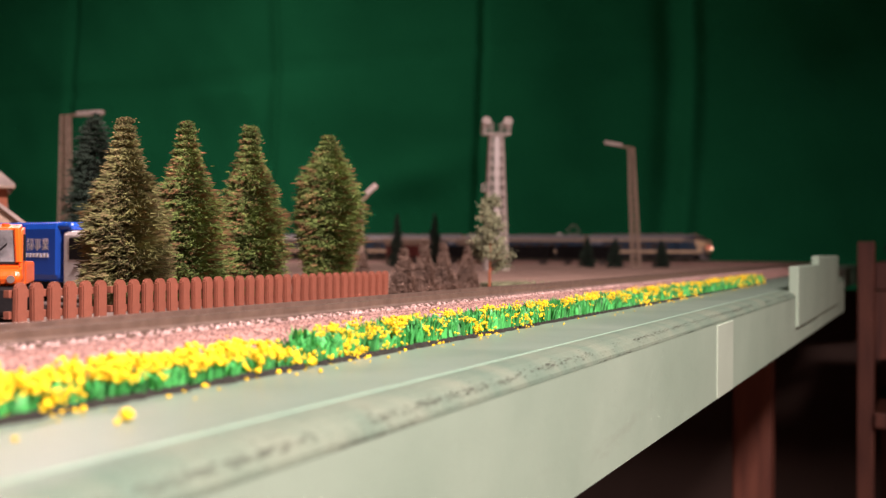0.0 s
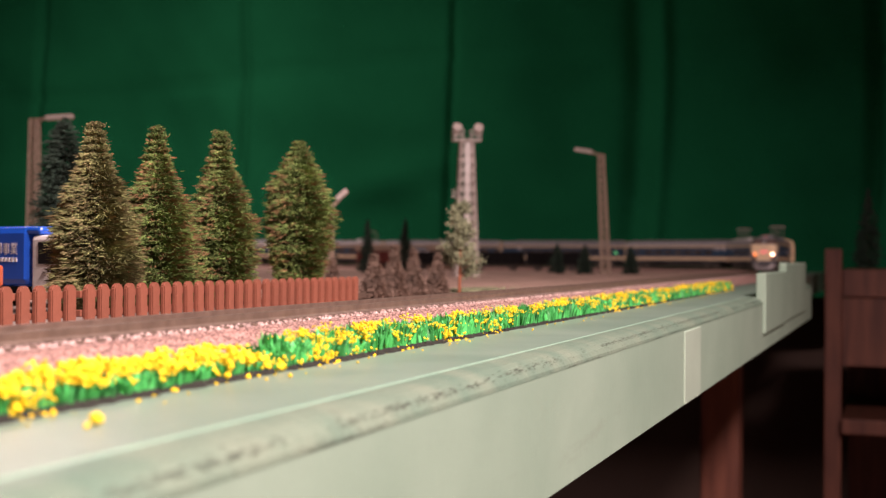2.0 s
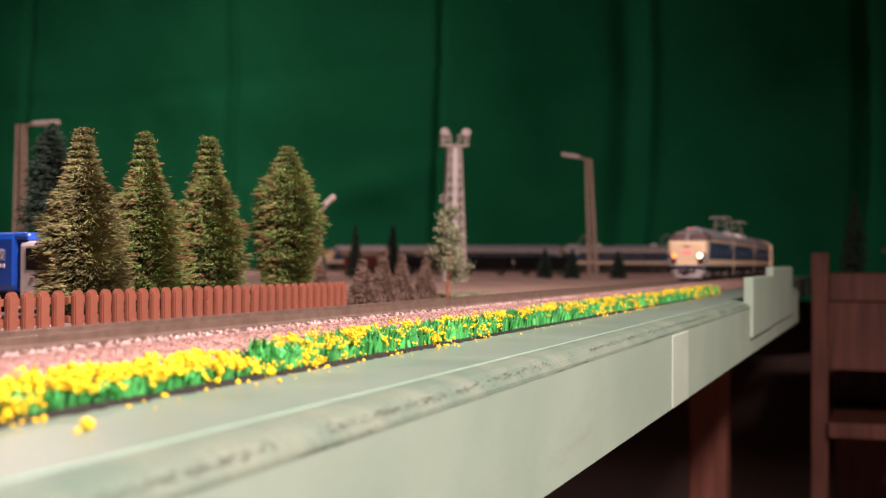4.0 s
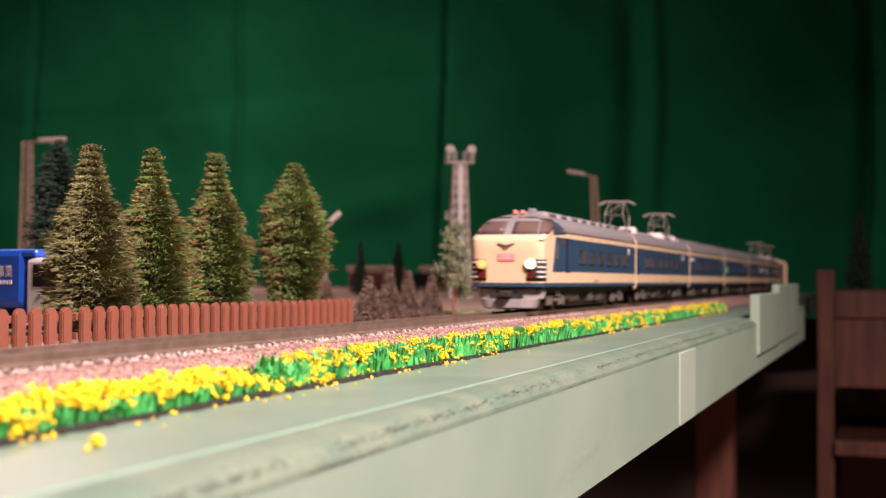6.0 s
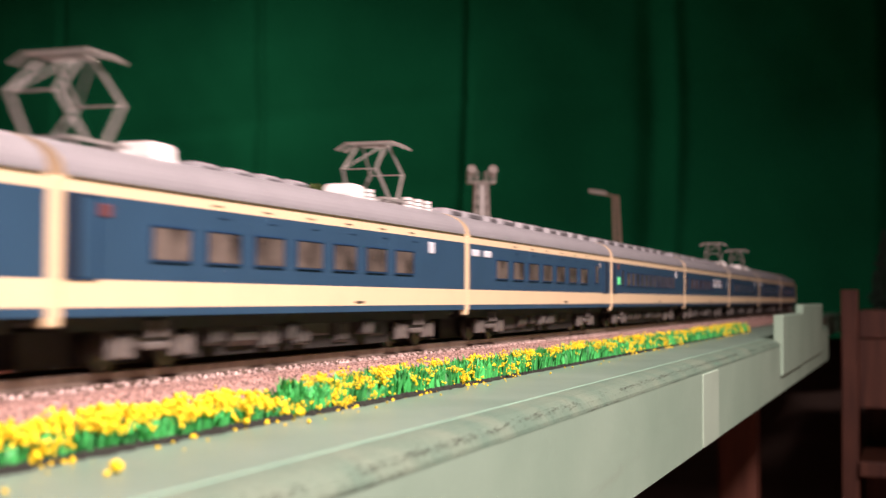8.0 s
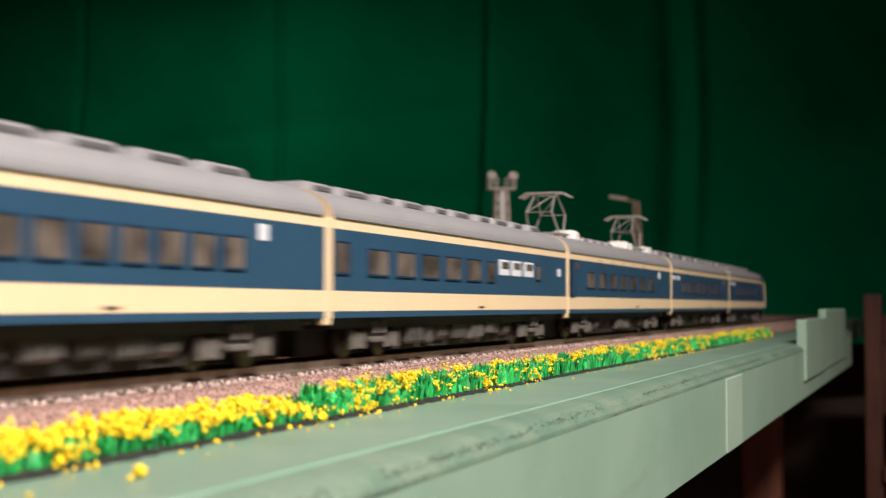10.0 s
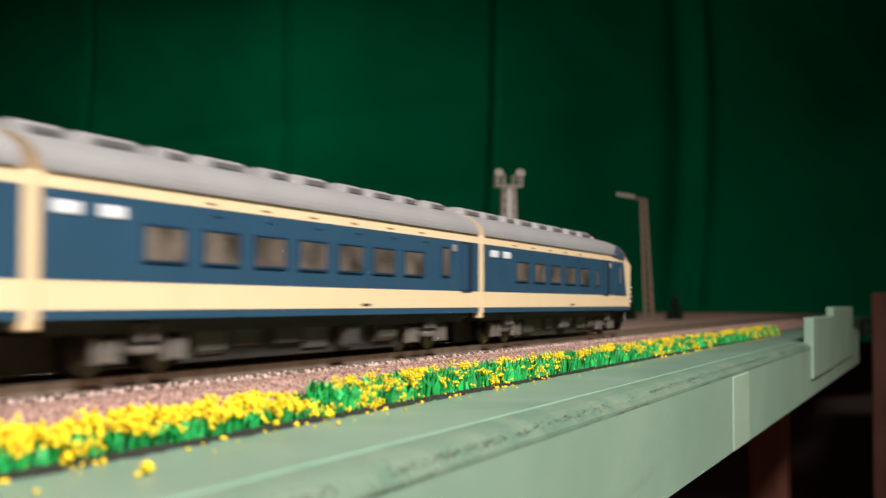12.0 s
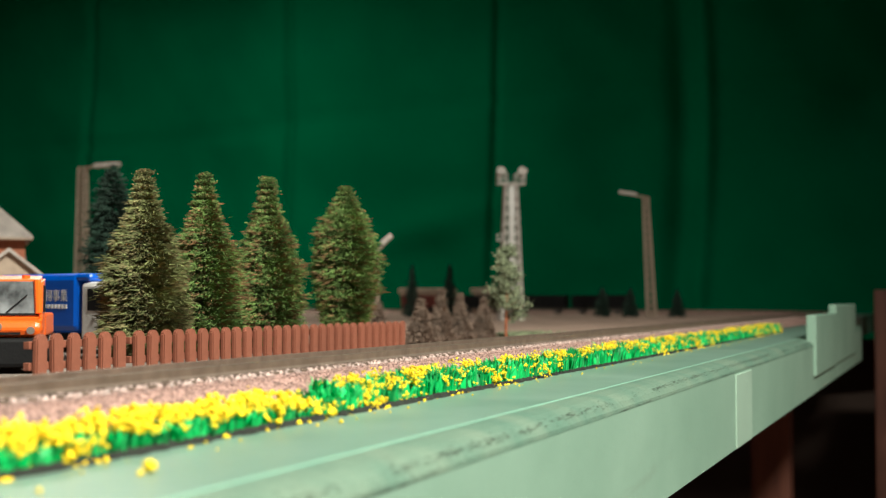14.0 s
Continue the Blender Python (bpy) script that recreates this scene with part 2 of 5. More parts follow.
def room():
    ob = part("floor", box(nb(), X0, X1, Y0, Y1, FLOOR - 0.05, FLOOR), "floor", None)
    tagged(ob, "dark brown wooden floor in the shade", "floor", kind="structure")
    ob = part("ceiling", box(nb(), X0, X1, Y0, Y1, CEIL, CEIL + 0.05), "wall", None)
    tagged(ob, "plain dim plaster ceiling above the layout", "ceiling", kind="structure")
    for nm, b in (("wall_north", (X0, X1, Y1, Y1 + 0.1)), ("wall_south", (X0, X1, Y0 - 0.1, Y0)),
                  ("wall_west", (X0 - 0.1, X0, Y0, Y1)), ("wall_east", (X1, X1 + 0.1, Y0, Y1))):
        ob = part(nm, box(nb(), *b, FLOOR, CEIL), "wall", None)
        tagged(ob, "plain dark plaster wall of the room", "wall", kind="structure")


FOLDS = ((-2.35, 0.016, 0.013), (-1.685, 0.018, 0.014), (-1.100, 0.017, 0.010), (-0.615, 0.024, 0.034), (-0.555, -0.016, 0.020), (-0.05, 0.03, 0.02), (0.5, 0.03, 0.02))


def curtain():
    xs = np.linspace(-4.0, 1.6, 900)
    zs = np.linspace(-0.06, 1.55, 70)
    verts, faces = [], []
    for z in zs:
        for x in xs:
            y = 3.25 + 0.016 * math.sin(x * 5.1 + 0.4 * math.sin(z * 2)) + 0.012 * math.sin(x * 9.7 + 1.3 + z * 0.5)
            for s, deep, wide in FOLDS:
                y += deep * math.exp(-((x - s - 0.02 * z - 0.01 * math.sin(z * 5 + s)) / wide) ** 2)
            y += 0.035 * noise.noise(Vector((x * 1.6, z * 2.4, 0.3))) + 0.012 * noise.noise(Vector((x * 5, z * 8, 2))) + 0.008 * noise.noise(Vector((x * 9 + z * 5, z * 4, 5)))
            y += 0.012 * math.exp(-((z - 0.52 + 0.04 * math.sin(x * 2)) / 0.014) ** 2)
            y -= 0.022 * math.exp(-((z - 0.20 - 0.28 * (x + 1.35)) / 0.05) ** 2) * math.exp(-((x + 1.35) / 0.33) ** 2)
            verts.append((x, y, z))
    w = len(xs)
    for j in range(len(zs) - 1):
        for i in range(w - 1):
            faces.append((j * w + i, j * w + i + 1, (j + 1) * w + i + 1, (j + 1) * w + i))
    ob = raw("curtain", verts, faces, "curtain", None)
    ob.data.polygons.foreach_set("use_smooth", [True] * len(ob.data.polygons))
    tagged(ob, "dark green cloth backdrop hanging in soft folds", "curtain", kind="structure")
    rod = part("curtain_rod", beam(nb(), (-4.1, 3.26, 1.56), (1.7, 3.26, 1.56), 0.012, 12), "metal", None)
    tagged(rod, "thin metal rod holding the green cloth", "curtain rod", kind="structure")


# ---- the table ----
EDGE = -0.0854
LIP = -0.0955
EDGE_LINE = ((LIP, 0.0001), (-0.0925, -0.0002), (-0.0900, -0.0007), (-0.0880, -0.0015), (-0.0865, -0.0026), (EDGE - 0.0001, -0.0040), (EDGE + 0.0001, -0.0050))


def edge_at(k):
    """Point of the rounded edge, k from 0 at the lip to 1 at the foot."""
    q = k * (len(EDGE_LINE) - 1)
    i = min(int(q), len(EDGE_LINE) - 2)
    a, b = EDGE_LINE[i], EDGE_LINE[i + 1]
    return a[0] + (b[0] - a[0]) * (q - i), a[1] + (b[1] - a[1]) * (q - i)


def table():
    tb = thing("layout_table", "pale green painted wooden layout table with worn edge", "table")
    # top board in two lengths, narrower past the corner
    part("tabletop", box(nb(), -3.2, LIP - 0.0004, -2.6, 1.53, -0.009, 0.0), "top", tb, "green painted table top")
    part("tabletop", box(nb(), -3.2, -0.140, 1.532, 3.05, -0.009, 0.0), "top", tb)
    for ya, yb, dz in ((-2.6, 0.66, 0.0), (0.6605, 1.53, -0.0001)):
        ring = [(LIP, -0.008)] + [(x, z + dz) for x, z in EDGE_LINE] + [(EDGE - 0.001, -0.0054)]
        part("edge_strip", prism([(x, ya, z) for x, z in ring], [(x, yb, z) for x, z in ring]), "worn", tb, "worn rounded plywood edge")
        # raised bead whose lighter paint stands for the highlight on the lip
        part("edge_highlight", beam(nb(), (LIP + 0.0001, ya, -0.00012 + dz), (LIP + 0.0001, yb, -0.00012 + dz), 0.00034, 8), "ridge", tb, "raised mint paint bead, lighter to stand for the edge highlight")
    part("apron", box(nb(), -0.105, EDGE, -2.6, 0.605, -0.038, -0.00506), "fascia", tb, "pale green fascia board")
    part("apron", box(nb(), -0.105, EDGE, 0.606, 1.53, -0.038, -0.00506), "fascia", tb)
    part("joint_cover", box(nb(), EDGE - 0.001, EDGE + 0.0006, 0.586, 0.635, -0.0379, -0.0058, 0.0003), "patch", tb, "smooth filler patch")
    part("end_block", box(nb(), EDGE - 0.0050, EDGE + 0.0018, 0.957, 1.145, -0.026, 0.0165, 0.0006), "fascia", tb, "raised painted end block")
    part("end_block", box(nb(), EDGE - 0.0050, EDGE + 0.0014, 1.146, 1.404, -0.026, 0.0235, 0.0012), "fascia", tb)
    part("apron", box(nb(), -0.160, -0.142, 1.532, 3.05, -0.038, -0.0092), "fascia", tb)
    part("apron", box(nb(), -3.2, -0.16, 3.03, 3.05, -0.038, -0.0092), "fascia", tb)
    for x, y in ((-0.1885, 1.576), (-0.125, -2.4), (-3.1, -2.4), (-3.1, 2.9), (-0.80, 2.9), (-1.6, 2.9), (-1.6, -2.4)):
        part("leg", box(nb(), x - 0.022, x + 0.022, y - 0.022, y + 0.022, FLOOR, -0.009, 0.002), "redwood", tb, "red-brown wooden leg")
    # scuffs and chips along the worn edge
    rng = random.Random(77)
    v, f = [], []
    for i in range(2600):
        y = 0.02 + 0.93 * rng.random() ** 1.2
        pick = rng.random()
        if pick < 0.55:
            k, ln = 0.60 + rng.gauss(0, 0.045) + 0.03 * math.sin(y * 9), rng.uniform(0.0002, 0.0018)
            if noise.noise(Vector((y * 14, 3.0, 0))) < -0.12:
                continue
        elif pick < 0.80:
            k, ln = 0.97 - abs(rng.gauss(0, 0.02)), rng.uniform(0.0003, 0.0024)
            if noise.noise(Vector((y * 22, 8.0, 0))) < 0.05:
                continue
        else:
            k, ln = rng.uniform(0.42, 0.95), rng.uniform(0.0001, 0.0007)
        k2 = k + rng.uniform(0.008, 0.026)
        (xa, za), (xb, zb) = edge_at(min(k, 0.985)), edge_at(min(k2, 1.0))
        o = len(v)
        tilt = rng.gauss(0, 0.00006)
        up = 0.00012
        v += [(xa + up, y, za + up), (xa + up, y + ln, za + up + tilt), (xb + up, y + ln, zb + up + tilt), (xb + up, y, zb + up), (xa - up, y, za - up), (xa - up, y + ln, za - up)]
        f += [(o + 3, o + 2, o + 1, o), (o, o + 1, o + 5, o + 4)]
    ob = raw("scuff_wear", v, f, "dark_line", tb)
    ob["kind"], ob["label"] = "stuff", "dark scuffs and chips in the paint"
    gr = part("ground", box(nb(), -3.15, -0.2065, -2.55, 3.0, 0.0004, 0.003), "ground", None)
    tagged(gr, "brown scenic ground sheet laid over the table", "ground", kind="structure")
    rd = part("road", box(nb(), -0.62, -0.226, 0.20, 0.52, 0.0032, 0.0042), "road", None)
    tagged(rd, "grey-brown model road behind the fence", "road", kind="structure")


# ---- the track ----
TX, YC, R, RAIL = -0.1755, 2.15, 0.43, 0.0103
PITCH = 0.0081


def track_at(s):
    """Point and heading of the line at s metres; s = -y on the near straight."""
    if s >= -YC:
        return TX, -s, 0.0
    d = -YC - s
    q = math.pi / 2 * R
    if d < q:
        a = d / R
        return TX - R + R * math.cos(a), YC + R * math.sin(a), math.degrees(a)
    return TX - R - (d - q), YC + R, 90.0


def sweep(section, s0, s1, step):
    """A profile (across, up) drawn along the line."""
    verts, faces = [], []
    n = max(2, int((s1 - s0) / step) + 1)
    k = len(section)
    for i in range(n):
        x, y, a = track_at(s0 + (s1 - s0) * i / (n - 1))
        ca, sa = math.cos(math.radians(a)), math.sin(math.radians(a))
        for u, v in section:
            verts.append((x + u * ca, y + u * sa, v))
    for i in range(n - 1):
        for j in range(k):
            a, b = i * k + j, i * k + (j + 1) % k
            faces.append((a, b, b + k, a + k))
    faces.append(tuple(range(k)))
    faces.append(tuple(range((n - 1) * k, n * k))[::-1])
    return verts, faces


def track():
    S0, S1 = -5.4, 2.5
    tr = thing("railway_track", "model railway track on pinkish grey ballast", "railway track")
    v, f = sweep([(-0.030, 0.0005), (-0.021, 0.0070), (0.021, 0.0070), (0.030, 0.0005)], S0, S1, 0.03)
    ob = raw("roadbed", v, f, "ballast", tr)
    ob["label"] = "pinkish grey granular ballast bed"
    for u in (-0.00825, 0.00825):
        v, f = sweep([(u - 0.0011, 0.0079), (u + 0.0011, 0.0079), (u + 0.00035, 0.0085), (u + 0.00055, 0.0100), (u + 0.0005, RAIL),
                      (u - 0.0005, RAIL), (u - 0.00055, 0.0100), (u - 0.00035, 0.0085)], S0, S1, 0.03)
        ob = raw("rail", v, f, "rail", tr)
        ob["label"] = "dull nickel silver rail"
    # ballast stones along the shoulder
    rng = random.Random(4)
    verts, faces = [], []
    base = [(1, 0, 0), (-1, 0, 0), (0, 1, 0), (0, -1, 0), (0, 0, 1), (0, 0, -1)]
    tri = [(0, 2, 4), (2, 1, 4), (1, 3, 4), (3, 0, 4), (2, 0, 5), (1, 2, 5), (3, 1, 5), (0, 3, 5)]
    for i in range(24000):
        s = -1.5 + 1.5 * rng.random() ** 0.6 if i < 21000 else rng.uniform(-2.2, 0.3)
        u = rng.uniform(0.0155, 0.0300)
        x, y, a = track_at(s)
        z = 0.0072 if u < 0.021 else 0.0072 - (u - 0.021) / 0.009 * 0.0065
        r = rng.uniform(0.00022, 0.00050)
        o = len(verts)
        for b in base:
            verts.append((x + u + b[0] * r * rng.uniform(0.6, 1.2), y + b[1] * r * rng.uniform(0.6, 1.2), z + b[2] * r * rng.uniform(0.5, 0.9)))
        faces += [(a0 + o, a1 + o, a2 + o) for a0, a1, a2 in tri]
    # heaped ballast between the sleeper ends, paler to stand for its highlights
    cut, cut_f = len(verts), len(faces)
    s = -1.6
    k = round((s - (S0 + 0.05)) / PITCH)
    while s < 0.1:
        s = S0 + 0.05 + PITCH * (k + 0.5)
        k += 1
        x, y, a = track_at(s)
        for _ in range(9):
            o = len(verts)
            u, dy = rng.uniform(0.0118, 0.0168), rng.uniform(-0.0021, 0.0021)
            for b in base:
                verts.append((x + u + b[0] * rng.uniform(0.0007, 0.0013), y + dy + b[1] * rng.uniform(0.0007, 0.0013), 0.0074 + b[2] * rng.uniform(0.0006, 0.0010)))
            faces += [(a0 + o, a1 + o, a2 + o) for a0, a1, a2 in tri]
    for vs, fs, m in ((verts[:cut], faces[:cut_f], "stone"), (verts[cut:], [tuple(i - cut for i in q) for q in faces[cut_f:]], "glint")):
        ob = raw("loose_ballast", vs, fs, m, tr)
        ob["kind"] = "stuff"
    # sleepers
    me = part("sleeper", box(nb(), -0.0155, 0.0155, -0.0017, 0.0017, 0.0060, 0.0080, 0.0002), "sleeper", tr)
    x, y, a = track_at(-1.9)
    me.matrix_local = pose(x, y, 0, 0, 0, a)
    rest_v, rest_f = [], []
    s = S0 + 0.05
    while s < S1:
        x, y, a = track_at(s)
        if -1.9 < s < 0.15:
            share("sleeper", me.data, tr, pose(x, y, 0, 0, 0, a))
        else:
            m = pose(x, y, 0, 0, 0, a)
            o = len(rest_v)
            for cx, cy, cz in ((-1, -1, 0), (1, -1, 0), (1, 1, 0), (-1, 1, 0), (-1, -1, 1), (1, -1, 1), (1, 1, 1), (-1, 1, 1)):
                rest_v.append(tuple(m @ Vector((cx * 0.0155, cy * 0.0017, 0.0060 + cz * 0.0020))))
            rest_f += [tuple(o + i for i in q) for q in ((4, 5, 6, 7), (0, 1, 5, 4), (1, 2, 6, 5), (2, 3, 7, 6), (3, 0, 4, 7))]
        s += PITCH
    ob = raw("sleepers_far", rest_v, rest_f, "sleeper", tr)
    ob["kind"] = "stuff"


# ---- the train ----
L, HW = 0.256, 0.01845
SILL, BAND, BELT, TOPB, EAVE, CREST = 0.0124, 0.0143, 0.0200, 0.0375, 0.0407, 0.0499
WIN0, WIN1 = 0.0247, 0.0321


def half_width(z):
    if z <= EAVE:
        return HW
    k = (z - EAVE) / (CREST - EAVE)
    return HW * math.sqrt(max(0.0, 1 - k ** 2.3))


LEVELS = [SILL, BAND, BELT, 0.030, TOPB, EAVE] + [EAVE + (CREST - EAVE) * k for k in (0.12, 0.25, 0.38, 0.51, 0.63, 0.74, 0.84, 0.92, 0.97, 1.0)]


def level_slot(z0):
    if z0 < BAND - 1e-5:
        return 1
    if z0 < BELT - 1e-5:
        return 0
    if z0 < TOPB - 1e-5:
        return 1
    if z0 < EAVE - 1e-5:
        return 0
    return 2


def car_shell(y0, y1, nose=False):
    """Body and roof shell as two meshes; slots cream, blue, grey."""
    shells = []
    for keep in (lambda s: s < 2, lambda s: s == 2):
        verts, faces, slots = [], [], []
        for i in range(len(LEVELS) - 1):
            za, zb = LEVELS[i], LEVELS[i + 1]
            sl = level_slot(za)
            if not keep(sl):
                continue
            wa, wb = half_width(za), half_width(zb)
            for sg in (1, -1):
                o = len(verts)
                verts += [(sg * wa, y0, za), (sg * wa, y1, za), (sg * wb, y1, zb), (sg * wb, y0, zb)]
                faces.append((o, o + 1, o + 2, o + 3) if sg > 0 else (o + 3, o + 2, o + 1, o))
                slots.append(sl)
            for ye, sw in ((y0, 1), (y1, 0)):
                if nose and ye == y0:
                    continue
                o = len(verts)
                verts += [(-wa, ye, za), (wa, ye, za), (wb, ye, zb), (-wb, ye, zb)]
                faces.append((o, o + 1, o + 2, o + 3) if sw else (o + 3, o + 2, o + 1, o))
                slots.append(0)
        o = len(verts)
        if keep(0):
            verts += [(-HW, y0, SILL), (HW, y0, SILL), (HW, y1, SILL), (-HW, y1, SILL)]
            faces.append((o + 3, o + 2, o + 1, o))
            slots.append(1)
        shells.append((verts, faces, slots))
    return shells


NOSE = 0.040
N_Z = [SILL, BAND, 0.0165, BELT, 0.025, 0.030, 0.0345, 0.0368, 0.0378, 0.039, EAVE, 0.0415, 0.0428, 0.0440, 0.0452, 0.0464, 0.0475, 0.0484, 0.0491, 0.0496]


def nose_front(z):
    if z < 0.0365:
        return 0.0012 * (1 - (z - SILL) / 0.025) * 0.6
    if z < 0.0378:
        return 0.0010
    k = (z - 0.0378) / (CREST - 0.0378)
    return 0.0018 + 0.0155 * k + 0.024 * max(0, k - 0.62) ** 1.4 * 2


def nose_pt(a, z, off=0.0):
    """Point of the nose at the plan angle a (-90 to 90 degrees) and height z."""
    w = half_width(z)
    yf = nose_front(z)
    depth = 0.0085 if z < 0.0378 else 0.0085 + 0.010 * min(1, (z - 0.0378) / 0.006)
    e = 2 / 6.0 if z < 0.0378 else 2 / 3.2
    s, c = math.sin(a), math.cos(a)
    x = w * math.copysign(abs(s) ** e, s)
    y = yf + depth * (1 - abs(c) ** e)
    return (x + off * s, y - off * c, z + off * 0.4 * (z > 0.038))


def nose_patch(name, a0, a1, z0, z1, material, parent, off=0.0004, n=8, m=3, label="", slant=0.0):
    verts, faces = [], []
    for j in range(m + 1):
        for i in range(n + 1):
            z = z0 + (z1 - z0) * j / m
            a = math.radians(a0 + (a1 - a0) * i / n + slant * j / m)
            verts.append(nose_pt(a, z, off))
    k = n + 1
    for j in range(m):
        for i in range(n):
            faces.append((j * k + i, j * k + i + 1, (j + 1) * k + i + 1, (j + 1) * k + i))
    o = len(verts)
    verts += [nose_pt(math.radians(a0 + (a1 - a0) * (i % k) / n + slant * (i // k) / m), z0 + (z1 - z0) * (i // k) / m, off - 0.0006) for i in range(o)]
    rim = [i for i in range(k)] + [j * k + n for j in range(1, m + 1)] + [m * k + i for i in range(n - 1, -1, -1)] + [j * k for j in range(m - 1, 0, -1)]
    for i in range(len(rim)):
        a, b = rim[i], rim[(i + 1) % len(rim)]
        faces.append((b, a, a + o, b + o))
    ob = raw(name, verts, faces, material, parent)
    ob.data.polygons.foreach_set("use_smooth", [True] * len(ob.data.polygons))
    if label:
        ob["label"] = label
    return ob


def bogie(parent, y):
    bg = new("bogie")
    bg.parent = parent
    bg.matrix_local = pose(0, y, 0)
    bg["label"] = "dark grey bogie with sprung axle boxes"
    bm = nb()
    for sg in (1, -1):
        x = sg * 0.0125
        box(bm, x - 0.0012, x + 0.0012, -0.016, 0.016, 0.0052, 0.0078, 0.0005)
        for yy in (-0.0131, 0.0131):
            box(bm, x - 0.0016, x + 0.0022, yy - 0.0028, yy + 0.0028, 0.0030, 0.0080, 0.0006)
            beam(bm, (x + sg * 0.0010, yy - 0.0042, 0.0030), (x + sg * 0.0010, yy - 0.0042, 0.0085), 0.0011, 8)
            beam(bm, (x + sg * 0.0010, yy + 0.0042, 0.0030), (x + sg * 0.0010, yy + 0.0042, 0.0085), 0.0011, 8)
        box(bm, x - 0.002, x + 0.0020, -0.0040, 0.0040, 0.0078, 0.0112, 0.0006)
        box(bm, x - 0.0015, x + 0.0026, -0.0052, 0.0052, 0.0046, 0.0064, 0.0005)
        beam(bm, (x + sg * 0.002, -0.003, 0.0075), (x + sg * 0.002, -0.003, 0.0112), 0.0014, 8)
        beam(bm, (x + sg * 0.002, 0.003, 0.0075), (x + sg * 0.002, 0.003, 0.0112), 0.0014, 8)
    box(bm, -0.0125, 0.0125, -0.003, 0.003, 0.006, 0.0105)
    part("bogie_frame", bm, "bogie", bg)
    for yy in (-0.0131, 0.0131):
        bm = nb()
        for sg in (1, -1):
            beam(bm, (sg * 0.0072, yy, 0.0053), (sg * 0.0094, yy, 0.0053), 0.0053, 20)
        beam(bm, (-0.0115, yy, 0.0053), (0.0115, yy, 0.0053), 0.001, 8)
        part("wheelset", bm, "wheel", bg)


def pantograph(parent, y, z=CREST):
    pg = new("pantograph")
    pg.parent = parent
    pg.matrix_local = pose(0, y, z)
    pg["label"] = "raised silver diamond pantograph"
    bm = nb()
    for sg in (1, -1):
        beam(bm, (sg * 0.008, -0.011, 0.0016), (sg * 0.008, 0.011, 0.0016), 0.0006)
        beam(bm, (-0.009, sg * 0.010, 0.0016), (0.009, sg * 0.010, 0.0016), 0.0006)
        for s2 in (1, -1):
            beam(bm, (sg * 0.007, s2 * 0.008, -0.001), (sg * 0.007, s2 * 0.008, 0.0016), 0.0011, 8)
    part("panto_base", bm, "panto", pg)
    for sx in (1, -1):
        x0, x1 = sx * 0.0075, sx * 0.0062
        for sy in (1, -1):
            bm = beam(nb(), (x0, sy * 0.004, 0.002), (x1, sy * 0.0125, 0.0117), 0.00055)
            beam(bm, (x1, sy * 0.0125, 0.0114), (x1 * 0.8, sy * 0.0022, 0.0205), 0.00045)
            part("panto_arm", bm, "panto", pg)
    for sy in (1, -1):
        part("panto_tie", beam(nb(), (-0.0060, sy * 0.0124, 0.0115), (0.0060, sy * 0.0124, 0.0115), 0.00026), "panto", pg)
        part("panto_tie", beam(nb(), (-0.005, sy * 0.0022, 0.0205), (0.005, sy * 0.0022, 0.0205), 0.0004), "panto", pg)
        part("panto_brace", beam(nb(), (-0.0060, sy * 0.0122, 0.0117), (0.0046, sy * 0.0024, 0.0204), 0.00026), "panto", pg)
    bm = nb()
    for sy in (-0.0032, 0.0032):
        box(bm, -0.0085, 0.0085, sy - 0.0010, sy + 0.0010, 0.0210, 0.0218)
        for sx in (1, -1):
            beam(bm, (sx * 0.0085, sy, 0.0214), (sx * 0.0125, sy, 0.0192), 0.0007)
    part("panto_shoe", bm, "panto", pg)


def side_panel(name, y, w, z0, z1, material, parent, depth=0.0004, sides=(1, -1), frame_mat=None, label=""):
    for sg in sides:
        bm = nb()
        x = sg * HW
        box(bm, min(x - sg * 0.001, x + sg * depth), max(x - sg * 0.001, x + sg * depth), y - w / 2, y + w / 2, z0, z1, 0.00025)
        ob = part(name, bm, material, parent, label)
        if frame_mat:
            bm = nb()
            x2 = x + sg * (depth + 0.0002)
            t = 0.00035
            for a, b, c, d in ((y - w / 2 - t, y + w / 2 + t, z1, z1 + t), (y - w / 2 - t, y + w / 2 + t, z0 - t, z0),
                               (y - w / 2 - t, y - w / 2, z0, z1), (y + w / 2, y + w / 2 + t, z0, z1)):
                box(bm, min(x - sg * 0.0005, x2), max(x - sg * 0.0005, x2), a, b, c, d)
            part("window_frame", bm, frame_mat, ob)


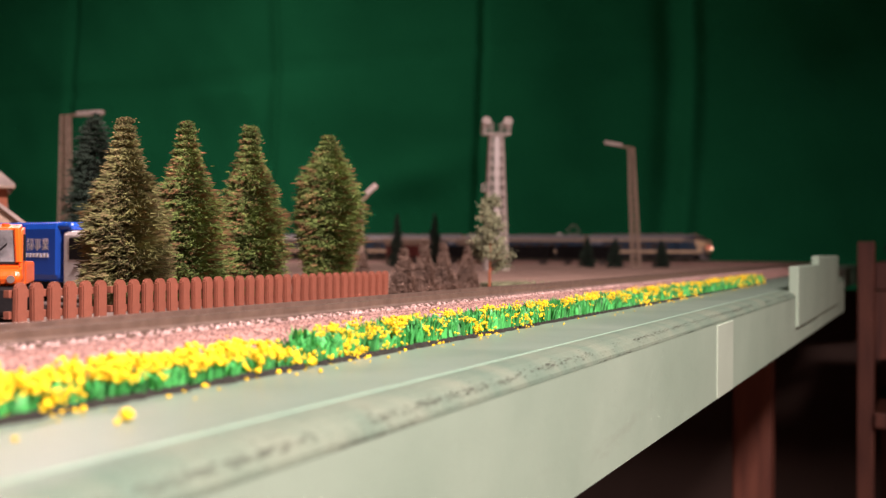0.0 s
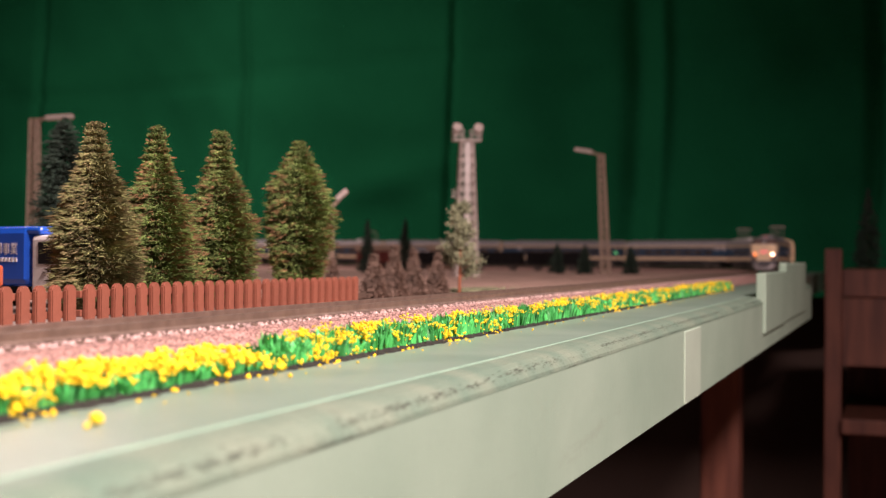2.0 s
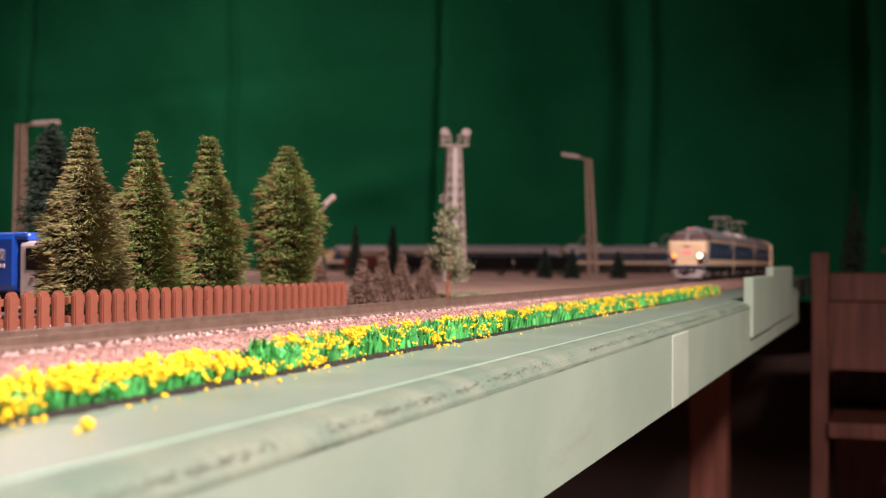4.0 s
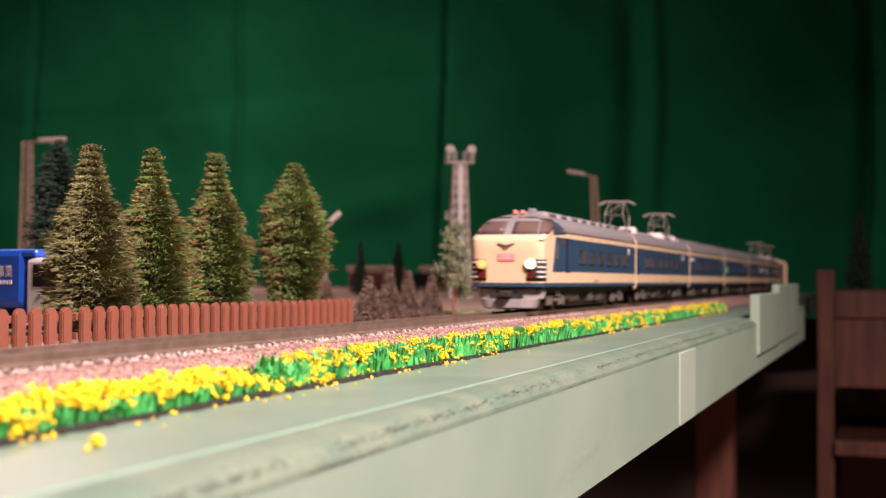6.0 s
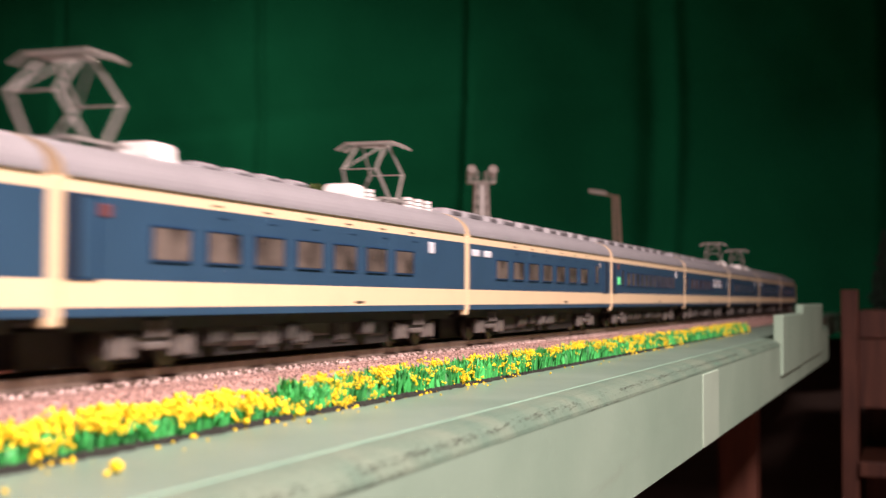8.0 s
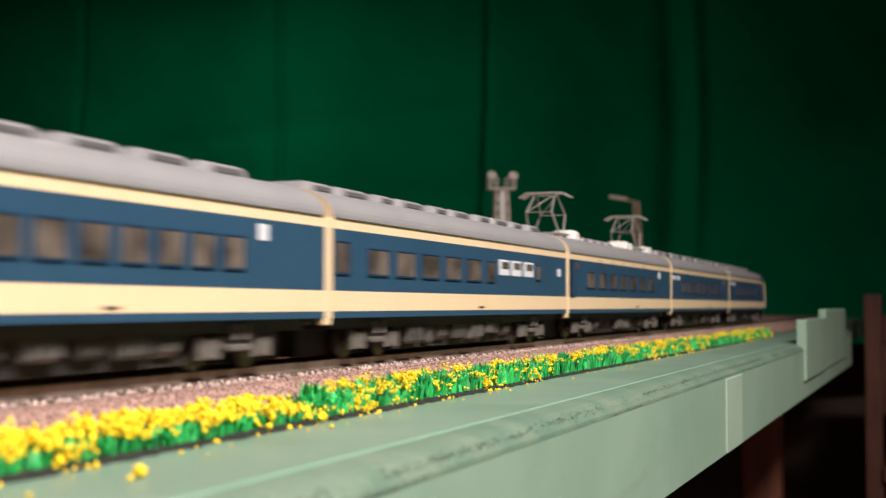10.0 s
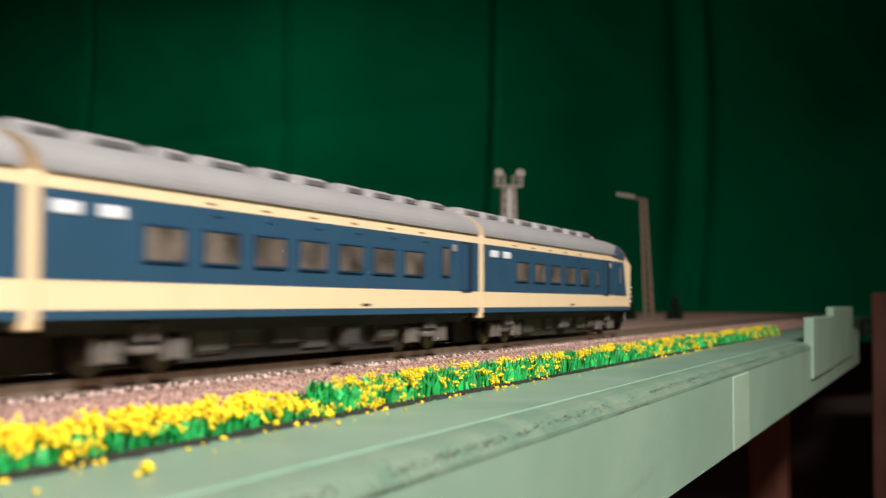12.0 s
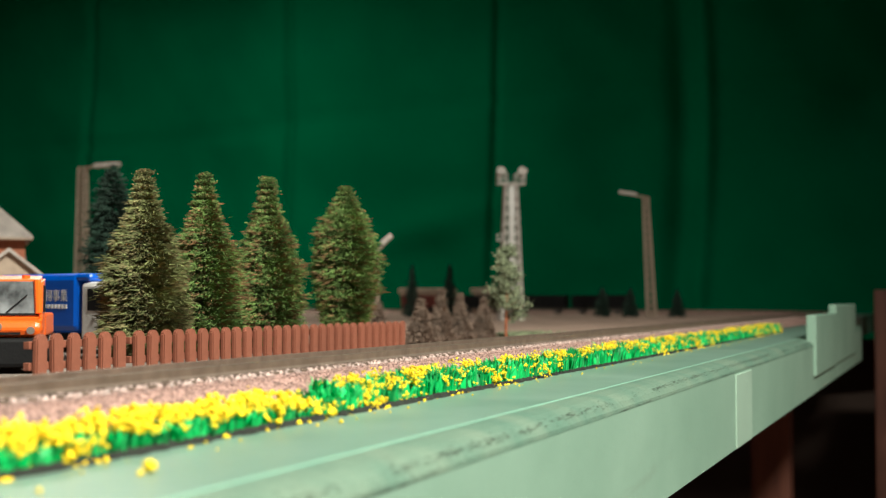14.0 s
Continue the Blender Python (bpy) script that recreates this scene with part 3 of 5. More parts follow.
def cooler(parent, y, w=0.0085, l=0.0155, h=0.0034, x=0.0, material="roof"):
    """Low roof cooler with sloping ends and a dark louvre along each side."""
    z0, z1 = CREST - 0.0025, CREST + h - 0.0014
    bm = nb()
    ring = [(x - w, z0), (x - w, z1 - 0.0012), (x - w * 0.72, z1), (x + w * 0.72, z1), (x + w, z1 - 0.0012), (x + w, z0)]
    rows = []
    for k, drop in ((-0.54, 0.6), (-0.42, 0.0), (0.42, 0.0), (0.54, 0.6)):
        rows.append([bm.verts.new((px * (0.92 if drop else 1.0), y + l * k, max(z0, pz - drop * (z1 - z0) * (pz > z0 + 1e-6)))) for px, pz in ring])
    for a, b in zip(rows, rows[1:]):
        for i in range(6):
            bm.faces.new((a[i], a[(i + 1) % 6], b[(i + 1) % 6], b[i]))
    bm.faces.new(rows[0][::-1])
    bm.faces.new(rows[-1])
    bmesh.ops.recalc_face_normals(bm, faces=bm.faces[:])
    bmesh.ops.bevel(bm, geom=bm.edges[:], offset=0.0004, segments=2, affect="EDGES")
    ob = part("roof_cooler", bm, material, parent)
    if material == "roof":
        for sg in (1, -1):
            part("louvre", box(nb(), min(x + sg * w * 0.99, x + sg * (w + 0.0003)), max(x + sg * w * 0.99, x + sg * (w + 0.0003)), y - l * 0.30, y + l * 0.30,
                               z1 - 0.0026, z1 - 0.0014), "slot", ob)


def underfloor(car, seed, y0, y1):
    rng = random.Random(seed)
    part("underframe", box(nb(), -0.0145, 0.0145, y0 + 0.006, y1 - 0.006, 0.0092, SILL), "under", car)
    part("centre_sill", box(nb(), -0.0115, 0.0115, y0 + 0.060, y1 - 0.060, 0.0020, 0.00915), "under", car)
    part("centre_sill", box(nb(), -0.0058, 0.0058, y0 + 0.003, y1 - 0.003, 0.0012, 0.0091), "under", car)
    y = y0 + 0.066
    while y < y1 - 0.070:
        w = rng.uniform(0.006, 0.016)
        bm = nb()
        x = rng.uniform(0.0115, 0.0155)
        lo = rng.uniform(0.0030, 0.0056)
        if rng.random() < 0.25:
            for sg in (1, -1):
                beam(bm, (sg * 0.011, y, 0.0070), (sg * 0.011, y + w, 0.0070), 0.0032, 10)
        else:
            box(bm, -x, x, y, y + w, lo, 0.0098, 0.0007)
            if rng.random() < 0.5:
                for k in range(3):
                    yy = y + w * (k + 0.5) / 3
                    box(bm, x - 0.0002, x + 0.0005, yy - w * 0.12, yy + w * 0.12, lo + 0.001, 0.0088)
        part("equipment_box", bm, "equip", car)
        y += w + rng.uniform(0.002, 0.006)


def door(car, y, w=0.0105, slot=0, sides=(1, -1)):
    """Flush side door; slot -1 or 1 adds a dark strip, painted recess shade, along that edge."""
    side_panel("door", y, w, 0.0202, 0.0370, "blue", car, 0.00012, sides, "bluedoor")
    if slot:
        # no real recess here: its shade is put into the strip's dark colour
        side_panel("recess_shade", y + slot * w * 0.30, w * 0.40, 0.0204, 0.0372, "deepblue", car, 0.0005, sides, label="dark strip painted as the shade of a door recess")


def windows(car, ys, w, z0=None, z1=None, sides=(1, -1)):
    for y in ys:
        side_panel("window", y, w, WIN0 if z0 is None else z0, WIN1 if z1 is None else z1, "glass", car, 0.0003, sides, "bluedoor")


def vent_slots(car, ys):
    for y in ys:
        side_panel("vent_slot", y, 0.0042, 0.0384, 0.0387, "under", car, 0.00025)
        side_panel("vent_slot", y + 0.003, 0.0036, 0.0356, 0.0359, "bluedoor", car, 0.00025)


def number_bar(car, y):
    side_panel("number_bar", y, 0.006, 0.0150, 0.0157, "under", car, 0.0003)


def gangway(car, y, sg):
    bm = nb()
    box(bm, -0.0125, 0.0125, min(y, y + sg * 0.0032), max(y, y + sg * 0.0032), 0.0105, 0.0440, 0.0008)
    part("gangway", bm, "under", car)
    for x in (-HW + 0.0002, HW - 0.0022):
        part("end_post", box(nb(), x, x + 0.0020, min(y, y + sg * 0.0024), max(y, y + sg * 0.0024), SILL - 0.0020, EAVE - 0.0004, 0.0004), "cream", car)
        beam_bm = beam(nb(), (0, y, 0.0085), (0, y + sg * 0.0034, 0.0085), 0.0016, 8)
    part("coupler", beam_bm, "under", car)


COOLERS = ((0.0144, 0.0175), (0.0382, 0.024), (0.0634, 0.0135), (0.0866, 0.0235), (0.1146, 0.0152), (0.1368, 0.0205), (0.1640, 0.0157), (0.1860, 0.0205), (0.2090, 0.0145), (0.2350, 0.017))


def train_car(kind, seed, label):
    """Car with its front at -y; the middle of its length at the origin, z from the rail head."""
    car = thing("train_car", label, "train car", "cars of the express train")
    a, b = -0.1255, 0.1255
    cab = kind == "cab"
    (bv, bf, bs), (rv, rf, rs) = car_shell(a + (NOSE + 0.001 if cab else 0), b, cab)
    ob = raw("body", bv, bf, ["cream", "blue", "roof"], car, bs)
    ob["label"] = "navy blue body with cream bands"
    ob = raw("roof", rv, rf, ["cream", "blue", "roof"], car, rs)
    ob["label"] = "silver grey curved roof"
    ob.data.polygons.foreach_set("use_smooth", [p.normal.y ** 2 < 0.5 for p in ob.data.polygons])
    f = lambda y: a + y
    # gutter line between side and roof
    for sg in (1, -1):
        x = sg * (HW + 0.0002)
        part("gutter", box(nb(), x - 0.0004, x + 0.0004, a + (NOSE + 0.001 if cab else 0.001), b - 0.001, EAVE - 0.0001, EAVE + 0.0006), "roof", car)
    underfloor(car, seed, a, b)
    if not cab:
        gangway(car, a, -1)
    gangway(car, b, 1)
    bogie(car, a + (0.046 if cab else 0.041))
    bogie(car, b - 0.041)
    if cab:
        cab_front(car, a)
        # the two sides differ: six windows on one, five and a narrow one on the other
        windows(car, [f(0.0885 + 0.0248 * k) for k in range(6)], 0.0145, sides=(1,))
        door(car, f(0.0545), 0.012, -1, (1,))
        side_panel("vent_window", f(0.2275), 0.0030, 0.0322, 0.0360, "whitewin", car, 0.0003, (1,))
        side_panel("destination_sign", f(0.0440), 0.0070, 0.0338, 0.0362, "signplate", car, 0.0003, (1,))
        windows(car, [f(0.1045 + 0.0247 * k) for k in range(5)], 0.0163, sides=(-1,))
        windows(car, [f(0.0800)], 0.0058, sides=(-1,))
        door(car, f(0.0610), 0.0105, -1, (-1,))
        side_panel("destination_sign", f(0.0515), 0.0034, 0.0338, 0.0362, "skirt", car, 0.0003, (-1,))
        for y in (0.2230, 0.2382):
            side_panel("vent_window", f(y), 0.0088, 0.0330, 0.0356, "whitewin", car, 0.0003, (-1,))
        number_bar(car, f(0.126))
        vent_slots(car, [f(0.112 + 0.0252 * k) for k in range(5)])
        for y, l in ((0.2347, 0.0222), (0.2107, 0.020), (0.1872, 0.0142), (0.1644, 0.0205), (0.1393, 0.0172), (0.1147, 0.0212), (0.0874, 0.018), (0.0617, 0.022)):
            cooler(car, f(y), l=l)
    elif kind in ("panto", "plain"):
        if kind == "panto":
            windows(car, [f(0.0408 + 0.02443 * i) for i in range(7)], 0.0163)
        else:
            windows(car, [f(0.0425 + 0.0241 * i) for i in range(7)], 0.0163)
        number_bar(car, f(0.150))
        vent_slots(car, [f(0.062 + 0.0265 * k) for k in range(6)])
        if kind == "panto":
            door(car, f(0.0065), 0.0105, -1)
            side_panel("destination_sign", f(0.0145), 0.0042, 0.0330, 0.0358, "signplate", car, 0.0003)
            side_panel("vent_window", f(0.2140), 0.0050, 0.0322, 0.0362, "whitewin", car, 0.0003)
        else:
            door(car, f(0.2375), 0.0105, 1)
            windows(car, [f(0.2162)], 0.0070, 0.0252, 0.0345)
            side_panel("destination_sign", f(0.2250), 0.0030, 0.0335, 0.0360, "skirt", car, 0.0003)
        if kind == "plain":
            for y in (0.0078, 0.0230):
                side_panel("vent_window", f(y), 0.0092, 0.0328, 0.0354, "whitewin", car, 0.0003)
            for y, l in COOLERS:
                cooler(car, f(y), l=l)
        else:
            for y in (0.080, 0.098, 0.116, 0.134):
                cooler(car, f(y), 0.0065, 0.012, 0.0028)
            pantograph(car, f(0.027), CREST - 0.001)
            pantograph(car, f(0.205), CREST - 0.001)
            for y, w in ((0.056, 0.010), (0.175, 0.008)):
                cooler(car, f(y), 0.006, w, 0.0052, 0.002, "white")
            for y in (0.186, 0.222, 0.232, 0.242):
                bm = nb()
                for x in (-0.006, 0.0, 0.006):
                    for k in range(3):
                        beam(bm, (x, f(y), CREST - 0.001 + k * 0.0014), (x, f(y), CREST + k * 0.0014), 0.0019, 10)
                part("insulator", bm, "white", car)
    elif kind == "green":
        windows(car, [f(0.0449 + 0.01412 * i) for i in range(12)], 0.0104, 0.0247, 0.0324)
        windows(car, [f(0.0278)], 0.0066, 0.0250, 0.0334)
        side_panel("lit_sign", f(0.0180), 0.0066, 0.0250, 0.0295, "greenwin", car, 0.0003, label="glowing green window")
        door(car, f(0.0072), 0.0098, -1)
        side_panel("destination_sign", f(0.0160), 0.0042, 0.0337, 0.0366, "signplate", car, 0.0003)
        side_panel("vent_window", f(0.2151), 0.0050, 0.0320, 0.0362, "whitewin", car, 0.0003)
        number_bar(car, f(0.150))
        for i in range(8):
            cooler(car, f(0.0162 + 0.0284 * i), l=0.0225)
    elif kind == "diner":
        windows(car, [f(0.0323 + 0.0222 * i) for i in range(5)], 0.0160, 0.0250, 0.0326)
        windows(car, [f(0.1409)], 0.0095, 0.0250, 0.0324)
        for y in (0.1580, 0.1740, 0.1910):
            side_panel("kitchen_window", f(y), 0.0128, 0.0276, 0.0337, "whitewin", car, 0.0003, label="white framed kitchen window")
            side_panel("kitchen_pane", f(y), 0.0088, 0.0303, 0.0330, "glass", car, 0.0006)
        windows(car, [f(0.2046)], 0.0070, 0.0269, 0.0328)
        windows(car, [f(0.0061)], 0.0095, 0.0250, 0.0338)
        side_panel("vent_window", f(0.2385), 0.0046, 0.0288, 0.0321, "whitewin", car, 0.0003)
        number_bar(car, f(0.130))
        for y, l in COOLERS:
            cooler(car, f(y), l=l)
    return car


def cab_front(car, a):
    cf = new("cab_nose")
    cf.parent = car
    cf.matrix_local = pose(0, a + 0.001, 0)
    cf["label"] = "cream streamlined cab nose with sloping windscreen"
    verts, faces, slots = [], [], []
    n = 40
    for z in N_Z:
        row = [nose_pt(math.radians(-90 + 180 * i / n), z) for i in range(n + 1)]
        row = [(row[0][0], NOSE, z)] + row + [(row[-1][0], NOSE, z)]
        verts += row
    k = n + 3
    for j in range(len(N_Z) - 1):
        z = N_Z[j]
        for i in range(k - 1):
            faces.append((j * k + i, j * k + i + 1, (j + 1) * k + i + 1, (j + 1) * k + i))
            y = 0.5 * (verts[j * k + i][1] + verts[j * k + i + 1][1])
            side = i in (0, k - 2)
            s = 2 if z >= EAVE - 1e-5 or (z >= 0.0378 and not side and abs(verts[j * k + i][0]) < 0.9 * HW) else 0
            if z < BAND - 1e-5:
                s = 1
            slots.append(s)
    o = (len(N_Z) - 1) * k
    faces.append(tuple(range(o, o + k)))
    slots.append(2)
    ob = raw("nose_shell", verts, faces, ["cream", "blue", "roof"], cf, slots)
    ob.data.polygons.foreach_set("use_smooth", [True] * len(ob.data.polygons))
    # blue cab side with slanting front edge
    for sg in (1, -1):
        bm = nb()
        x0, x1 = sg * (HW - 0.0006), sg * (HW + 0.00025)
        fore = 0.0 if sg > 0 else -0.0045
        pts = [(0.0195 + fore, BELT), (NOSE, BELT), (NOSE, TOPB), (0.0262 + fore, TOPB)]
        va = [bm.verts.new((x0, y, z)) for y, z in pts]
        vb = [bm.verts.new((x1, y, z)) for y, z in pts]
        bm.faces.new(va)
        bm.faces.new(vb[::-1])
        for i in range(4):
            bm.faces.new((va[i], vb[i], vb[(i + 1) % 4], va[(i + 1) % 4]))
        bmesh.ops.recalc_face_normals(bm, faces=bm.faces[:])
        part("cab_side", bm, "blue", cf, "navy blue cab side")
        bm = box(nb(), min(x0, sg * (HW + 0.0005)), max(x0, sg * (HW + 0.0005)), 0.0272, 0.0305, 0.0262, 0.0345, 0.0003)
        part("cab_side_window", bm, "slot", cf)
    for sg in (1, -1):
        corner = [[(0.0195, 0.0386), (0.0490, 0.0398)], [(0.0235, 0.0468), (0.0345, 0.0450)]]
        v, f = [], []
        for j in range(5):
            for i in range(5):
                lo = [corner[0][0][k] + (corner[0][1][k] - corner[0][0][k]) * i / 4 for k in (0, 1)]
                hi = [corner[1][0][k] + (corner[1][1][k] - corner[1][0][k]) * i / 4 for k in (0, 1)]
                y, z = lo[0] + (hi[0] - lo[0]) * j / 4, lo[1] + (hi[1] - lo[1]) * j / 4
                v.append((sg * (half_width(z) + 0.0004), y, z))
        for j in range(4):
            for i in range(4):
                f.append((j * 5 + i, j * 5 + i + 1, j * 5 + i + 6, j * 5 + i + 5))
        ob = raw("window_fairing", v, f, "fairing", cf)
        ob["label"] = "dark slate fairing behind the side windscreen"
    # windscreen: two front panes and a curved quarter light on each side
    for a0, a1 in ((-41, -1.6), (1.6, 41)):
        nose_patch("windscreen_pane", a0, a1, 0.0384, 0.0474, "cabglass", cf, label="raked windscreen pane")
    for a0, a1 in ((-89, -44), (44, 89)):
        nose_patch("quarter_light", a0, a1, 0.0384, 0.0466, "cabglass", cf, label="curved side windscreen")
    # headlights in dark grilles with pale slats that wrap round the corner
    for sg, lampm in ((1, "head"), (-1, "head2")):
        gr = nose_patch("grille", 10 if sg > 0 else -88, 88 if sg > 0 else -10, 0.0152, 0.0258, "under", cf, 0.0003, label="dark lamp grille")
        for i in range(4):
            z = 0.0168 + i * 0.0024
            nose_patch("slat", 33 if sg > 0 else -88, 88 if sg > 0 else -33, z, z + 0.0007, "white", gr, 0.0007, m=1)
        p = nose_pt(math.radians(sg * 17), 0.0236)
        lamp = part("headlight", beam(nb(), (p[0], p[1] + 0.002, 0.0236), (p[0], p[1] - 0.0014, 0.0236), 0.0023, 20), lampm, cf, "glowing round headlight")
        rim = nb()
        bmesh.ops.create_cone(rim, segments=20, radius1=0.0028, radius2=0.0028, depth=0.0026, cap_ends=False,
                              matrix=Matrix.Translation((p[0], p[1] - 0.0002, 0.0236)) @ Matrix.Rotation(radians(90), 4, "X"))
        part("lamp_rim", rim, "metal", lamp)
        part("tail_lamp", beam(nb(), (p[0], p[1] + 0.002, 0.0180), (p[0], p[1] - 0.0009, 0.0180), 0.0017, 16), "taillamp", cf, "unlit red tail lamp")
    part("head_sign", box(nb(), -0.0044, 0.0044, -0.0003, 0.004, 0.0250, 0.0290, 0.0006), "sign", cf, "glowing pink train sign board")
    bm = nb()
    for i in range(2):
        box(bm, -0.0024, 0.0024, -0.0005, 0.001, 0.0262 + i * 0.0012, 0.0264 + i * 0.0012)
    part("sign_bar", bm, "white", cf)
    bm = nb()
    for sg in (1, -1):
        for k in range(3):
            beam(bm, (0, -0.0003, 0.0325 - k * 0.0006), (sg * (0.0042 - k * 0.0011), -0.0003, 0.0338 - k * 0.0005), 0.00038)
    part("emblem", bm, "metal", cf, "winged metal emblem")
    for a0, a1 in ((-72, -40), (40, 72)):
        nose_patch("handrail", a0, a1, 0.0352, 0.0356, "metal", cf, 0.0007, m=1)
    bm = nb()
    for sg in (1, -1):
        beam(bm, (sg * 0.0019, 0.0265, CREST - 0.0002), (sg * 0.0019, 0.0235, CREST + 0.0004), 0.0011, 14)
    part("marker_lamp", bm, "pinklamp", cf, "pair of pink roof lamps")
    part("horn_box", box(nb(), 0.0020, 0.0058, 0.0335, 0.0372, CREST - 0.002, CREST + 0.0026, 0.0006), "roof", cf)
    # skirt and plough
    bm = nb()
    vs = []
    for z, w, yf in ((0.0016, 0.0125, 0.003), (0.0022, 0.0135, 0.0005), (0.0062, 0.0150, 0.0010), (0.0066, 0.0165, 0.0030), (0.0112, 0.0168, 0.0035)):
        row = []
        for i in range(13):
            t = math.radians(-90 + 15 * i)
            row.append(bm.verts.new((w * math.copysign(abs(math.sin(t)) ** 0.55, math.sin(t)), yf + 0.009 * (1 - math.cos(t) ** 0.55 if math.cos(t) > 1e-6 else 1), z)))
        vs.append(row)
    for r0, r1 in zip(vs, vs[1:]):
        for i in range(12):
            bm.faces.new((r0[i], r0[i + 1], r1[i + 1], r1[i]))
    bm.faces.new(vs[-1])
    bm.faces.new(vs[0][::-1])
    part("skirt", bm, "skirt", cf, "grey snowplough skirt")
    bm = box(nb(), -0.0028, 0.0028, -0.0032, 0.006, 0.0072, 0.0104, 0.0006)
    box(bm, 0.0060, 0.0078, 0.0018, 0.004, 0.0070, 0.0105)
    box(bm, -0.0078, -0.0060, 0.0018, 0.004, 0.0070, 0.0105)
    part("coupler", bm, "under", cf)


KINDS = [("cab", "cream and navy blue express cab car with lit headlights"), ("panto", "navy blue and cream motor car with two raised pantographs"),
         ("plain", "navy blue and cream sleeping car with grey roof coolers"), ("green", "navy blue and cream car with many narrow windows"),
         ("diner", "navy blue and cream dining car with white framed kitchen windows"), ("panto", "navy blue and cream motor car with two raised pantographs"),
         ("plain", "navy blue and cream sleeping car with grey roof coolers"), ("cab", "cream and navy blue express cab car at the train's tail")]
CARS = []


def train():
    for i, (kind, label) in enumerate(KINDS):
        CARS.append(train_car(kind, 20 + i, label))


# ---- planting ----
def bristle_tree(name, height, radius, seed, mats, label, parent_at, count, tip_share=0.35, blunt=0.22, low=0.10, group="", wide=0.34, bare=0.03, sag=0.0, rough=0.36, outline=None, fine=1.0, size=1.0, tier=0.0027):
    """Bottle-brush conifer: a wire trunk and a crown of many fine bristles in bunches."""
    rng = random.Random(seed)
    tree = thing(name, label, "tree", group, at=parent_at)
    part("trunk", beam(nb(), (0, 0, 0), (0, 0, height * 0.96), 0.0014, 8, 0.0005), "bark", tree)
    data = {0: ([], []), 1: ([], [])}

    if outline:
        ks, rs = zip(*outline)

    def prof(k):
        if outline:
            return float(np.interp(k, ks, rs))
        if k < wide:
            return low + (1 - low) * math.sin(k / wide * math.pi / 2) ** 0.7
        q = (k - wide) / (1 - wide)
        return (1 - q) ** 0.75 * (1 - blunt) + blunt * math.sqrt(max(0, 1 - q ** 4))

    bunches = count // 14
    for _ in range(bunches):
        k = rng.random() ** 1.05
        z = height * (bare + (1 - bare) * k)
        z = round(z / tier) * tier + rng.gauss(0, tier * 0.13)
        a0 = rng.uniform(0, 2 * math.pi)
        reach = radius * prof(k) * (0.82 + rough * noise.noise(Vector((math.cos(a0) * 1.6, math.sin(a0) * 1.6, z * 160 + seed)))) * rng.uniform(0.72, 1.10)
        lift = rng.uniform(-0.22, 0.10) - sag + 2.2 * max(0, k - 0.84)
        slot = 1 if rng.random() < tip_share else 0
        c0, s0 = math.cos(a0), math.sin(a0)
        out = Vector((c0, s0, lift)).normalized()
        for _ in range(14):
            q = 1 - 0.65 * rng.random() ** 1.3
            p0 = Vector((c0 * reach * q, s0 * reach * q, z + reach * q * lift)) + Vector((rng.gauss(0, 0.0010), rng.gauss(0, 0.0010), rng.gauss(0, 0.00036)))
            tip = slot == 1 and q > 0.84
            curl = Vector((rng.gauss(0, 1), rng.gauss(0, 1), rng.gauss(0, 0.55)))
            d = (out * (2.2 if tip else 1.3) + curl * (0.25 if tip else 0.45)).normalized() * rng.uniform(0.0014, 0.0034) * size * (1.35 if tip else 1.0) * (1 - 0.55 * max(0, (k - 0.78) / 0.22))
            d *= 0.42 + 0.58 * min(1.0, prof(k) * 1.25)
            p0 = p0 - d * 0.6
            p1 = p0 + d
            w = rng.uniform(0.00015, 0.00028) * fine
            v, f = data[1 if tip else 0]
            o = len(v)
            t = d.orthogonal().normalized() * w
            u = d.cross(t).normalized() * w
            v += [tuple(p0 - t - u), tuple(p0 + t - u), tuple(p0 + u), tuple(p1)]
            f += [(o, o + 1, o + 3), (o + 1, o + 2, o + 3), (o + 2, o, o + 3)]
    for slot, nm in ((0, "crown"), (1, "twig_growth")):
        if data[slot][0]:
            ob = raw(nm, *data[slot], mats[slot], tree)
            ob["kind"] = "stuff"
    return tree


